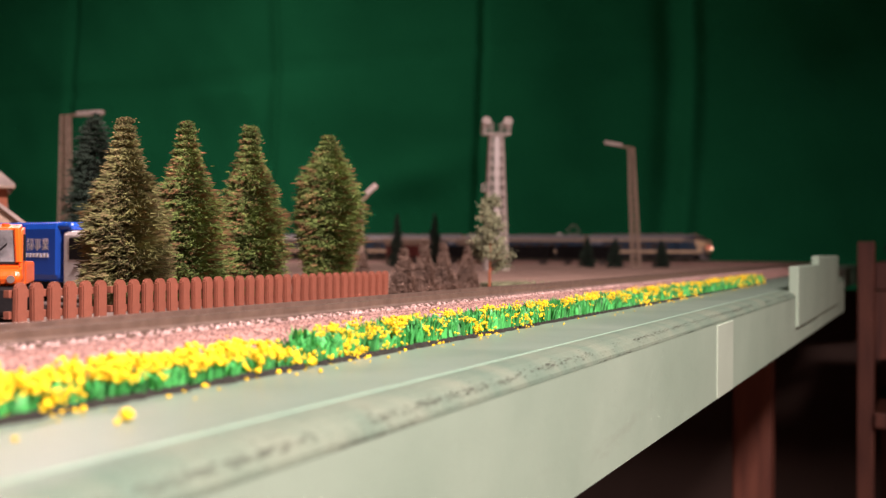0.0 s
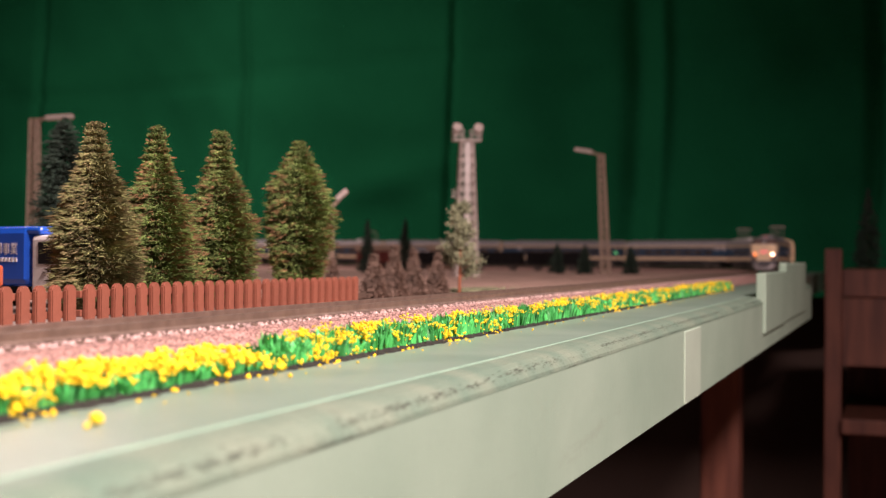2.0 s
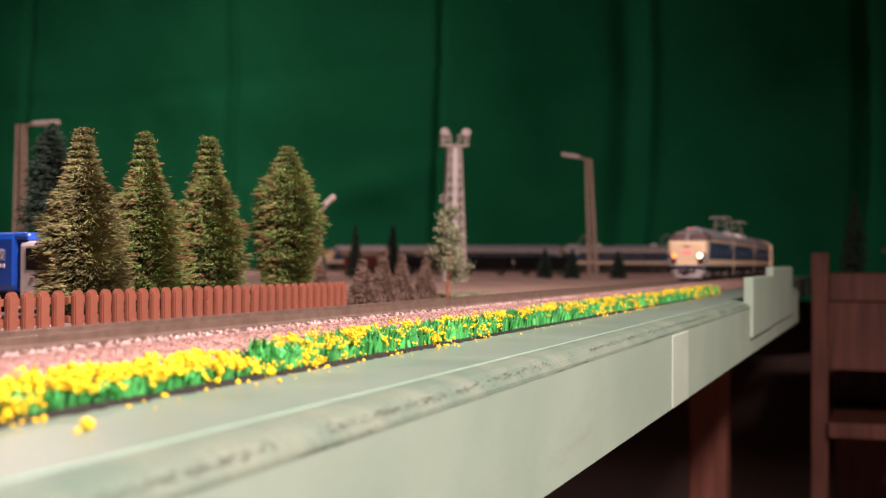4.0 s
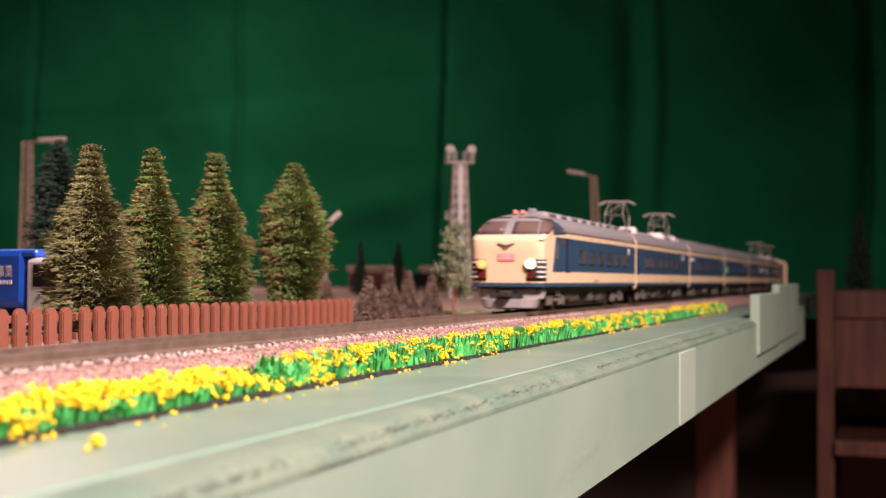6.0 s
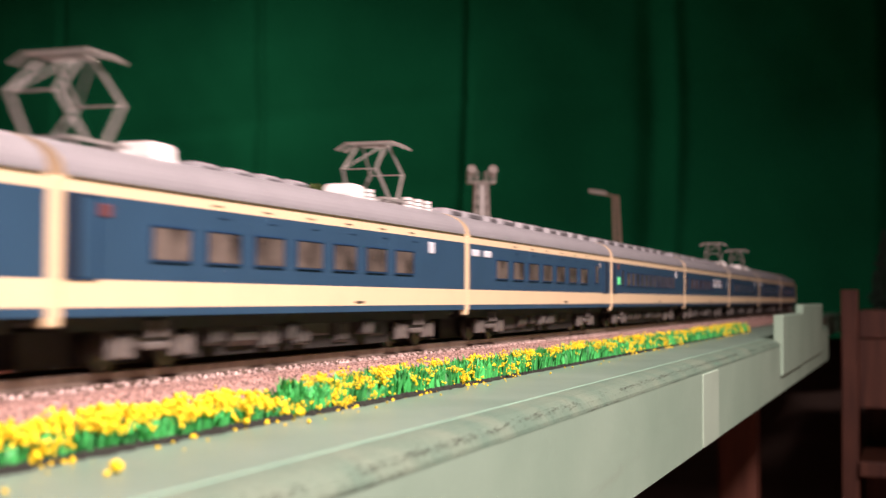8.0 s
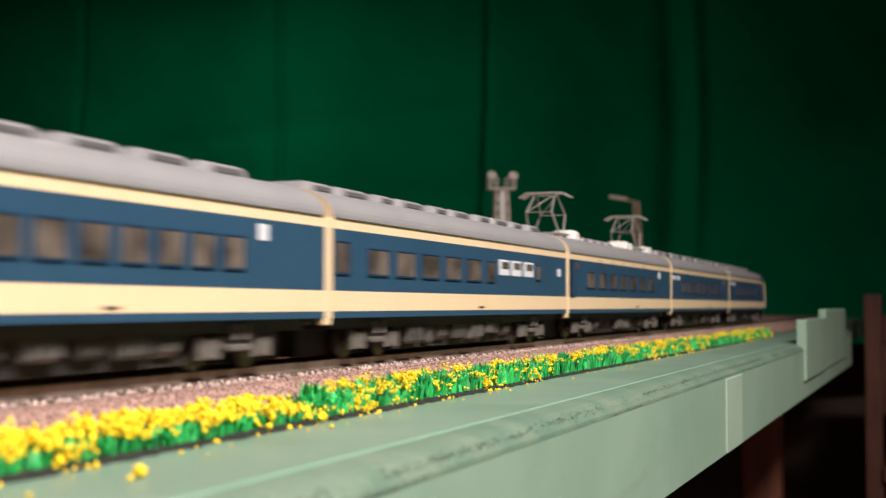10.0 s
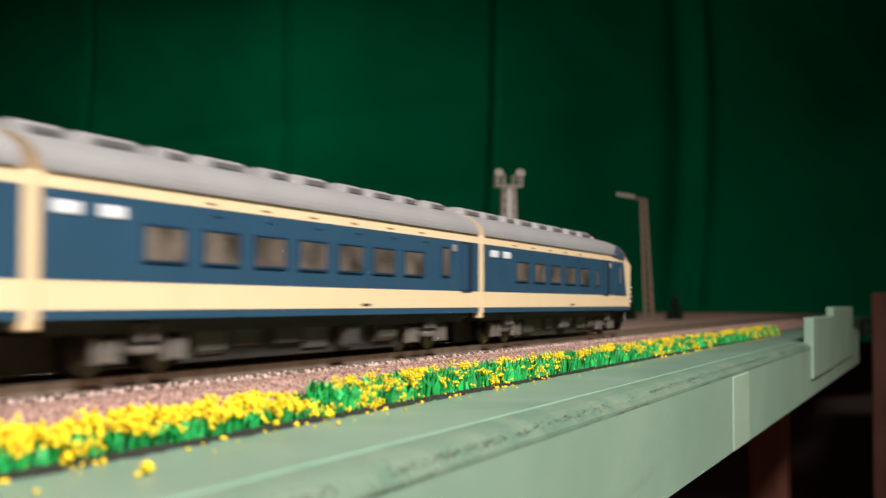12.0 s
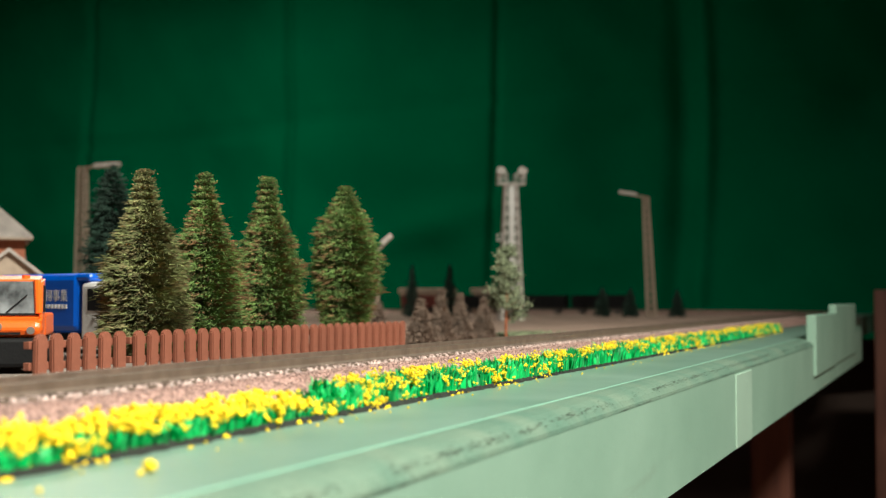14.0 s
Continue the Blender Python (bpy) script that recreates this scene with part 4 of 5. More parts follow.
def leafy_tree(at):
    rng = random.Random(31)
    tree = thing("broadleaf_tree", "small grey-green leafy tree with orange-brown trunk", "tree", at=at)
    bm = beam(nb(), (0, 0, 0), (0.0004, 0, 0.030), 0.0010, 8, 0.0007)
    beam(bm, (0.0004, 0, 0.030), (0, 0, 0.056), 0.0007, 6, 0.0003)
    tips = []
    for i in range(34):
        k = rng.random()
        z = 0.010 + 0.044 * k
        a = rng.uniform(0, 6.28)
        r = 0.0150 * (1 - 0.72 * k) * rng.uniform(0.6, 1.1)
        q = (math.cos(a) * r, math.sin(a) * r, z + r * 0.45)
        beam(bm, (0, 0, z), q, 0.0004, 5, 0.00015)
        tips.append(((0, 0, z), q))
    part("trunk", bm, "trunk", tree)
    v, f = [], []
    for p, q in tips:
        p, q = Vector(p), Vector(q)
        for _ in range(150):
            c = p.lerp(q, rng.uniform(0.25, 1.1)) + Vector((rng.gauss(0, 0.0017), rng.gauss(0, 0.0017), rng.gauss(0, 0.0017)))
            d = Vector((rng.gauss(0, 1), rng.gauss(0, 1), rng.gauss(0, 1))).normalized() * rng.uniform(0.0007, 0.0014)
            e = d.orthogonal().normalized() * rng.uniform(0.0003, 0.0006)
            n = d.cross(e).normalized() * 0.0002
            o = len(v)
            v += [tuple(c - d), tuple(c + e), tuple(c + d), tuple(c - e), tuple(c + n)]
            f += [(o, o + 1, o + 4), (o + 1, o + 2, o + 4), (o + 2, o + 3, o + 4), (o + 3, o, o + 4)]
    raw("crown", v, f, "leaf", tree)


STRIP = 0.1735


def flower_strip(seed, yellow, label):
    """Strip of grass with yellow flowers on a black mat, from y = 0 to STRIP."""
    rng = random.Random(seed)
    st = thing("flower_strip", label, "flower strip", "flower strips along the table edge")
    bm = nb()
    n = 60
    prev = None
    for i in range(n + 1):
        y = STRIP * i / n
        xa, xb = -0.0062 + rng.uniform(-0.0006, 0.0006), 0.0068 + rng.uniform(-0.0008, 0.0008)
        if i in (0, n):
            xa, xb = -0.004, 0.004
        row = [bm.verts.new((xa, y, 0.0)), bm.verts.new((xa + 0.0004, y, 0.0012)), bm.verts.new((xb - 0.0008, y, 0.0012)), bm.verts.new((xb, y, 0.0))]
        if prev:
            for k in range(3):
                bm.faces.new((prev[k], row[k], row[k + 1], prev[k + 1]))
        prev = row
    part("mat", bm, "mat", st, "black fibre mat")
    v, f = [], []
    for i in range(2600):
        y = rng.uniform(0.001, STRIP - 0.001)
        x = rng.uniform(-0.0058, 0.0056)
        clump = 0.75 + 0.35 * noise.noise(Vector((x * 160, y * 130, seed)))
        edge = min(1.0, 0.6 + y / 0.015, 0.6 + (STRIP - y) / 0.025)
        h = rng.uniform(0.0042, 0.0078) * clump * edge * (0.62 if yellow else 1.12)
        a = rng.uniform(0, 6.28)
        lean = rng.uniform(0.15, 1.0) * h if yellow else rng.uniform(0.05, 0.55) * h
        w = rng.uniform(0.00040, 0.00095)
        d = Vector((math.cos(a), math.sin(a), 0))
        t = Vector((-d.y, d.x, 0)) * w
        b = Vector((x, y, 0.0010))
        mid = b + d * lean * 0.35 + Vector((0, 0, h * 0.6))
        top = b + d * lean + Vector((0, 0, h))
        e = d * w * 0.6
        o = len(v)
        v += [tuple(b - t), tuple(b + t), tuple(b + e), tuple(mid - t * 0.9), tuple(mid + t * 0.9), tuple(mid + e), tuple(top)]
        f += [(o, o + 1, o + 4, o + 3), (o + 1, o + 2, o + 5, o + 4), (o + 2, o, o + 3, o + 5), (o + 3, o + 4, o + 6), (o + 4, o + 5, o + 6), (o + 5, o + 3, o + 6)]
    ob = raw("grass", v, f, "blade", st)
    ob["kind"], ob["label"] = "stuff", "bright green plastic grass blades"
    v, f = [], []
    ico = nb()
    bmesh.ops.create_icosphere(ico, subdivisions=1, radius=1)
    iv, jf = [q.co.copy() for q in ico.verts], [[q.index for q in p.verts] for p in ico.faces]
    ico.free()
    for i in range(250 if yellow else 330):
        y = rng.uniform(0, STRIP)
        if not yellow and noise.noise(Vector((y * 55, seed, 0))) < -0.10 and rng.random() < 0.8:
            continue
        edge = min(1.0, 0.6 + y / 0.015, 0.45 + (STRIP - y) / 0.022)
        low = rng.random() < (0.05 if yellow else 0.15)
        if low:
            x, z, many, spread = rng.uniform(0.0050, 0.0070), rng.uniform(0.0008, 0.0022), rng.choice((2, 4, 6)), 0.0006
        elif yellow:
            x = rng.uniform(-0.0062, 0.0060)
            z, many, spread = rng.uniform(0.0036, 0.0060) * edge - 0.0012 * max(0.0, x / 0.006), rng.randint(9, 20), 0.00095
        else:
            front = rng.random() < 0.25
            x = rng.uniform(0.0042, 0.0064) if front else rng.uniform(-0.0062, 0.0050)
            z, many, spread = (rng.uniform(0.0012, 0.0056) if front else rng.uniform(0.0036, 0.0078)) * edge, rng.randint(9, 18), 0.00075
        for _ in range(many):
            ox, oy, oz = (rng.gauss(0, spread) for _ in range(3))
            rr = rng.uniform(0.00020, 0.00052) * (1.30 if yellow else 0.78)
            cz = max(rr * 0.7, z + oz * 0.7)
            if x + ox > 0.0068:
                if rng.random() < 0.6:
                    continue
                cz = rr * 0.7
            o = len(v)
            v += [(x + ox + q.x * rr * rng.uniform(0.4, 1.7), y + oy + q.y * rr * rng.uniform(0.4, 1.7), max(0.0001, cz + q.z * rr * rng.uniform(0.4, 1.5))) for q in iv]
            f += [tuple(o + k for k in p) for p in jf]
    ob = raw("flower_foam", v, f, "petal", st)
    ob["kind"], ob["label"] = "stuff", "yellow foam flower heads"
    return st


def flowers():
    x = -0.1345
    rich = flower_strip(3, True, "strip of bright green grass thick with yellow flowers on black matting")
    lean = flower_strip(8, False, "strip of green grass dotted with yellow flowers on black matting")
    rich.matrix_world = pose(x, 0.0970, 0)
    lean.matrix_world = pose(x, 0.2730, 0)
    copy_thing(rich, pose(x, -0.0790, 0))
    for i in range(4):
        y = 0.2730 + 0.176 * (i + 1)
        if i % 2 == 0:
            copy_thing(lean, pose(x, y + STRIP, 0, 0, 0, 180))
        else:
            copy_thing(lean, pose(x, y, 0))
    # fallen crumbs on the table
    rng = random.Random(12)
    v, f = [], []
    ico = nb()
    bmesh.ops.create_icosphere(ico, subdivisions=1, radius=1)
    iv, jf = [q.co.copy() for q in ico.verts], [[q.index for q in p.verts] for p in ico.faces]
    ico.free()
    spots = [(-0.1131, 0.1738, 0.0013), (-0.1122, 0.1700, 0.0006), (-0.110, 0.128, 0.0009), (-0.1150, 0.1500, 0.0005), (-0.1205, 0.2580, 0.0006)]
    for i in range(90):
        spots.append((EDGE - 0.0415 + abs(rng.gauss(0, 0.0035)), rng.uniform(0.05, 1.0), rng.uniform(0.00012, 0.0004)))
    for x, y, r in spots:
        o = len(v)
        v += [(x + q.x * r * rng.uniform(0.7, 1.2), y + q.y * r * rng.uniform(0.7, 1.2), r * 0.85 + q.z * r * 0.85) for q in iv]
        f += [tuple(o + k for k in p) for p in jf]
    ob = raw("fallen_petals", v, f, "petal", None)
    tagged(ob, "yellow foam crumbs fallen on the table", "petals", kind="stuff")


# ---- fence ----
def fence():
    def picket_mesh():
        bm = nb()
        w, t, h = 0.0025, 0.0009, 0.0138
        pts = [(-w, 0), (w, 0), (w, h - 0.0014), (w * 0.55, h), (-w * 0.55, h), (-w, h - 0.0014)]
        va = [bm.verts.new((-t, y, z)) for y, z in pts]
        vb = [bm.verts.new((t, y, z)) for y, z in pts]
        bm.faces.new(va[::-1])
        bm.faces.new(vb)
        for i in range(6):
            bm.faces.new((va[i], va[(i + 1) % 6], vb[(i + 1) % 6], vb[i]))
        bmesh.ops.recalc_face_normals(bm, faces=bm.faces[:])
        bmesh.ops.bevel(bm, geom=bm.edges[:], offset=0.0004, segments=2, affect="EDGES")
        me = bpy.data.meshes.new("picket")
        bm.to_mesh(me)
        bm.free()
        me.materials.append(M["fence"])
        return me

    me = picket_mesh()
    rng = random.Random(2)
    for y0, n, pitch in ((0.3085, 6, 0.0078), (0.3580, 29, 0.00782)):
        fe = thing("picket_fence", "low red-brown plastic picket fence panel", "fence", "fence panels by the track", at=pose(-0.240, y0, 0.003))
        for i in range(n):
            share("picket", me, fe, pose(0, pitch * (i + 0.5), 0, 0, rng.uniform(-1.0, 1.0), rng.uniform(-1, 1)))
        for z in (0.0035, 0.0095):
            part("fence_rail", box(nb(), -0.0030, -0.0009, 0.0005, pitch * n - 0.0005, z, z + 0.0022, 0.0002), "fence", fe)


# ---- masts ----
def lattice(bm, h, w0, w1, bays, r):
    for i in range(bays):
        z0, z1 = h * i / bays, h * (i + 1) / bays
        a0, a1 = w0 + (w1 - w0) * i / bays, w0 + (w1 - w0) * (i + 1) / bays
        c0 = [(-a0, -a0, z0), (a0, -a0, z0), (a0, a0, z0), (-a0, a0, z0)]
        c1 = [(-a1, -a1, z1), (a1, -a1, z1), (a1, a1, z1), (-a1, a1, z1)]
        for k in range(4):
            j = (k + 1) % 4
            beam(bm, c0[k], c1[k], r)
            beam(bm, c0[k], c1[j], r * 0.55)
            beam(bm, c0[j], c1[k], r * 0.55)
            beam(bm, c1[k], c1[j], r * 0.55)
    return bm


def floodlight_mast():
    ms = thing("floodlight_mast", "tall grey lattice floodlight mast with lamps on a platform", "light mast", at=pose(-0.5036, 1.5735, 0.003, 0, 0, 28))
    part("lattice", lattice(nb(), 0.168, 0.0135, 0.0072, 14, 0.0014), "mast", ms)
    # white strip puts the lit face of the lattice into colour
    part("panel", box(nb(), -0.0034, 0.0034, -0.0092, -0.0078, 0.0, 0.166), "white", ms, "white strip standing for the mast's brightly lit face")
    part("foot", box(nb(), -0.015, 0.015, -0.015, 0.015, 0, 0.003, 0.0005), "mast", ms)
    bm = box(nb(), -0.017, 0.017, -0.010, 0.010, 0.168, 0.170)
    for xa, xb in ((-0.0165, -0.0055), (0.0055, 0.0165)):
        for x in (xa, xb):
            for y in (-0.0095, 0.0095):
                beam(bm, (x, y, 0.170), (x, y, 0.182), 0.0007)
        for z in (0.176, 0.182):
            for y in (-0.0095, 0.0095):
                beam(bm, (xa, y, z), (xb, y, z), 0.0006)
            for x in (xa, xb):
                beam(bm, (x, -0.0095, z), (x, 0.0095, z), 0.0006)
    part("platform", bm, "mast", ms)
    for x in (-0.0135, 0.0135):
        bm = beam(nb(), (x, -0.003, 0.181), (x, -0.011, 0.185), 0.0046, 16, 0.0058)
        beam(bm, (x, -0.003, 0.170), (x, -0.003, 0.180), 0.0010)
        part("floodlight", bm, "mast", ms)
    bm = box(nb(), -0.018, -0.008, -0.006, 0.004, 0.098, 0.0995)
    for z in (0.103, 0.107):
        beam(bm, (-0.018, -0.006, z), (-0.008, -0.006, z), 0.0006)
    beam(bm, (-0.018, -0.006, 0.099), (-0.018, -0.006, 0.107), 0.0007)
    part("landing", bm, "mast", ms)


def yard_lamp(x, y, rz, h=0.186, arm=0.040, material="mast2", label="brown-grey lattice yard lamp with a side arm", ry=0.0, rise=0.002, girth=1.0):
    ms = thing("yard_lamp", label, "street lamp", "yard lamps", at=pose(x, y, 0.003, 0, ry, rz))
    part("mast", lattice(nb(), h, 0.0060 * girth, 0.0038 * girth, 16, 0.0012 * girth), material, ms)
    part("foot", box(nb(), -0.007, 0.007, -0.007, 0.007, 0, 0.003, 0.0005), material, ms)
    part("arm", beam(nb(), (0.002, 0, h - 0.001), (-arm * 0.5, 0, h + rise * 0.5), 0.0022), material, ms)
    head = part("lamp_head", box(nb(), -arm * 0.34, arm * 0.34, -0.0045, 0.0045, -0.0026, 0.0030, 0.0012), "mast", ms, "pale lamp housing")
    head.matrix_local = pose(-arm * 0.66, 0, h + rise * 0.8, 0, math.degrees(math.atan2(rise, arm)), 0)


# ---- vehicles and buildings ----
def text_mesh(body, size, name, material, parent, m, label=""):
    cu = bpy.data.curves.new(name, "FONT")
    cu.body, cu.size, cu.extrude, cu.align_x = body, size, 0.00003, "CENTER"
    tmp = bpy.data.objects.new("tmp_text", cu)
    scene.collection.objects.link(tmp)
    dg = bpy.context.evaluated_depsgraph_get()
    me = bpy.data.meshes.new_from_object(tmp.evaluated_get(dg))
    bpy.data.objects.remove(tmp)
    me.materials.clear()
    me.materials.append(M[material])
    ob = new(name, me)
    ob.parent, ob.matrix_local = parent, m
    if label:
        ob["label"] = label


def wheel_set(parent, xs, r, hw):
    for x in xs:
        for sg in (1, -1):
            w = part("wheel", beam(nb(), (x, sg * (hw - 0.003), r), (x, sg * hw, r), r, 20), "black", parent)
            part("rim", beam(nb(), (x, sg * (hw - 0.001), r), (x, sg * (hw + 0.0003), r), r * 0.55, 16), "metal", w)


def garbage_truck():
    """Heads along local +x."""
    tr = thing("garbage_truck", "blue garbage truck with white cab on the model road", "truck", at=pose(-0.3573, 0.4878, 0.0042, 0, 0, -20))
    bm = box(nb(), -0.042, 0.0235, -0.0135, 0.0135, 0.0085, 0.0338, 0.0030)
    box(bm, 0.0205, 0.0310, -0.0130, 0.0130, 0.0302, 0.0336, 0.0015)
    part("container", bm, "truckblue", tr, "glossy bright blue container")
    part("chassis", box(nb(), -0.042, 0.054, -0.010, 0.010, 0.0045, 0.0084), "black", tr)
    cab = part("cab", box(nb(), 0.0245, 0.0545, -0.0130, 0.0130, 0.0050, 0.0300, 0.0020), "white", tr, "white driver's cab")
    for sg in (1, -1):
        part("side_window", box(nb(), 0.0300, 0.0445, min(sg * 0.0128, sg * 0.0133), max(sg * 0.0128, sg * 0.0133), 0.0180, 0.0272, 0.0003), "black", cab)
        part("door_handle", box(nb(), 0.0335, 0.0360, min(sg * 0.0128, sg * 0.0135), max(sg * 0.0128, sg * 0.0135), 0.0142, 0.0150), "metal", cab)
    part("windscreen", box(nb(), 0.0540, 0.0548, -0.0112, 0.0112, 0.0170, 0.0275, 0.0003), "windscreen", cab)
    wheel_set(tr, (-0.022, 0.044), 0.0055, 0.0122)
    text_mesh("清掃事業", 0.0056, "lettering", "white", tr, pose(0.0050, -0.0136, 0.0222, 90, 0, 0), "white painted lettering")
    bm = nb()
    for i in range(9):
        box(bm, -0.0070 + i * 0.0026, -0.0052 + i * 0.0026, -0.0137, -0.0134, 0.0188, 0.0206)
    part("lettering_bar", bm, "white", tr)


def orange_truck():
    tr = thing("orange_truck", "orange all-terrain truck with black bumper", "truck", at=pose(-0.2762, 0.3416, 0.0042, 0, 0, -56))
    bm = nb()
    pts = [(0.0, 0.011), (0.017, 0.011), (0.0175, 0.0165), (0.0145, 0.0175), (0.0118, 0.0285), (0.0, 0.0300)]
    va = [bm.verts.new((x, -0.0125, z)) for x, z in pts]
    vb = [bm.verts.new((x, 0.0125, z)) for x, z in pts]
    bm.faces.new(va)
    bm.faces.new(vb[::-1])
    for i in range(6):
        bm.faces.new((va[i], vb[i], vb[(i + 1) % 6], va[(i + 1) % 6]))
    bmesh.ops.recalc_face_normals(bm, faces=bm.faces[:])
    bmesh.ops.bevel(bm, geom=bm.edges[:], offset=0.0009, segments=2, affect="EDGES")
    box(bm, 0.0125, 0.0195, -0.0128, 0.0128, 0.0112, 0.0160, 0.0020)
    cab = part("cab", bm, "orange", tr, "orange painted cab")
    bm = nb()
    q = [(0.0152, 0.0182), (0.0126, 0.0280)]
    vs = [bm.verts.new(p) for p in ((q[0][0], -0.0112, q[0][1]), (q[0][0], 0.0112, q[0][1]), (q[1][0], 0.0105, q[1][1]), (q[1][0], -0.0105, q[1][1]))]
    vt = [bm.verts.new((v.co.x - 0.0014, v.co.y, v.co.z)) for v in vs]
    bm.faces.new(vs)
    bm.faces.new(vt[::-1])
    for i in range(4):
        bm.faces.new((vs[i], vt[i], vt[(i + 1) % 4], vs[(i + 1) % 4]))
    bmesh.ops.recalc_face_normals(bm, faces=bm.faces[:])
    part("windscreen", bm, "windscreen", cab, "windscreen with pale reflections painted into its colour")
    for sg in (1, -1):
        part("wiper", beam(nb(), (0.0156, sg * 0.002, 0.0184), (0.0142, sg * 0.008, 0.0238), 0.00025), "black", cab)
        part("pillar", beam(nb(), (0.0154, sg * 0.0115, 0.0180), (0.0127, sg * 0.0108, 0.0283), 0.0011, 8), "orange", cab)
    part("grille", box(nb(), 0.0185, 0.0198, -0.0065, 0.0065, 0.0118, 0.0126), "black", cab)
    part("seal", beam(nb(), (0.0154, -0.0115, 0.0179), (0.0154, 0.0115, 0.0179), 0.0005), "black", cab)
    for sg in (1, -1):
        part("side_window", box(nb(), 0.0030, 0.0112, min(sg * 0.0122, sg * 0.0128), max(sg * 0.0122, sg * 0.0128), 0.0185, 0.0268, 0.0003), "black", cab)
        part("headlight", beam(nb(), (0.0185, sg * 0.0095, 0.0131), (0.0200, sg * 0.0095, 0.0131), 0.0012, 14), "metal", cab)
        part("beacon", beam(nb(), (0.006, sg * 0.007, 0.0288), (0.006, sg * 0.007, 0.0300), 0.0012, 12), "orange", cab)
    part("badge", beam(nb(), (0.0190, 0, 0.0143), (0.0200, 0, 0.0143), 0.0013, 16), "metal", cab)
    part("bumper", box(nb(), 0.012, 0.0200, -0.0125, 0.0125, 0.0020, 0.0108, 0.0012), "black", tr)
    part("number_plate", box(nb(), 0.0198, 0.0203, -0.0075, 0.0005, 0.0088, 0.0104), "white", tr)
    part("chassis", box(nb(), -0.050, 0.014, -0.008, 0.008, 0.0060, 0.0105), "black", tr)
    part("load_bed", box(nb(), -0.050, -0.003, -0.0125, 0.0125, 0.0106, 0.0180, 0.0008), "orange", tr)
    wheel_set(tr, (-0.036, 0.006), 0.0068, 0.0120)


def prism(a, b):
    """A solid between two equal rings of points."""
    bm = nb()
    va, vb = [bm.verts.new(p) for p in a], [bm.verts.new(p) for p in b]
    bm.faces.new(va)
    bm.faces.new(vb[::-1])
    n = len(va)
    for i in range(n):
        bm.faces.new((va[i], vb[i], vb[(i + 1) % n], va[(i + 1) % n]))
    bmesh.ops.recalc_face_normals(bm, faces=bm.faces[:])
    return bm


def house(x, y, rz, w, d, h, rise, wall, roofm, label, hip=False):
    ho = thing("model_house", label, "house", "model houses", at=pose(x, y, 0.003, 0, 0, rz))
    part("wall", box(nb(), -w, w, -d, d, 0, h), wall, ho)
    t, top, dz = 0.0025, h + rise, rise * 1.22
    eave, ridge = d * 1.14, d * (0.45 if hip else 1.14)
    if not hip:
        for yy in (-d, d - 0.002):
            tri = [(-w, h), (w, h), (0, top)]
            part("gable", prism([(px, yy, pz) for px, pz in tri], [(px, yy + 0.002, pz) for px, pz in tri]), wall, ho)
    for sg in (1, -1):
        low = [(sg * w * 1.22, -eave, top - dz), (sg * w * 1.22, eave, top - dz), (0, ridge, top), (0, -ridge, top)]
        part("roof", prism(low, [(px, py, pz + t) for px, py, pz in low]), roofm, ho)
        if hip:
            low = [(-w * 1.22, sg * eave, top - dz), (w * 1.22, sg * eave, top - dz), (0, sg * ridge, top)]
            part("roof", prism(low, [(px, py, pz + t) for px, py, pz in low]), roofm, ho)
        part("gutter", beam(nb(), (sg * w * 1.23, -eave, top - dz), (sg * w * 1.23, eave, top - dz), 0.0009, 6), "mast2", ho)
        for k in (-0.5, 0.5):
            a = sg * w
            win = part("window", box(nb(), a - 0.0012, a + 0.0012, k * d - d * 0.2, k * d + d * 0.2, h * 0.42, h * 0.78), "windscreen", ho)
            part("window_sill", box(nb(), a - 0.002, a + 0.002, k * d - d * 0.24, k * d + d * 0.24, h * 0.38, h * 0.415), "white", win)
            a = sg * d
            win = part("window", box(nb(), k * w - w * 0.2, k * w + w * 0.2, a - 0.0012, a + 0.0012, h * 0.42, h * 0.78), "windscreen", ho)
            part("window_sill", box(nb(), k * w - w * 0.24, k * w + w * 0.24, a - 0.002, a + 0.002, h * 0.38, h * 0.415), "white", win)


def freight(x, y, body, label, h=0.034):
    fw = thing("freight_wagon", label, "wagon", "parked freight wagons", at=pose(x, y, 0.0035))
    part("underframe", box(nb(), -0.050, 0.050, -0.012, 0.012, 0.009, 0.0125), "under", fw)
    bm = box(nb(), -0.049, 0.049, -0.016, 0.016, 0.0126, h, 0.0008)
    part("box_body", bm, body, fw)
    for i in range(7):
        xx = -0.045 + i * 0.015
        part("rib", box(nb(), xx - 0.001, xx + 0.001, -0.0172, -0.0162, 0.013, h - 0.001), body, fw)
    for xx in (-0.032, 0.032):
        bm = nb()
        for yy in (-0.0085, 0.0085):
            beam(bm, (xx, yy - 0.001, 0.0055), (xx, yy + 0.001, 0.0055), 0.0055, 16)
        beam(bm, (xx, -0.011, 0.0055), (xx, 0.011, 0.0055), 0.001, 8)
        part("wheelset", bm, "wheel", fw)


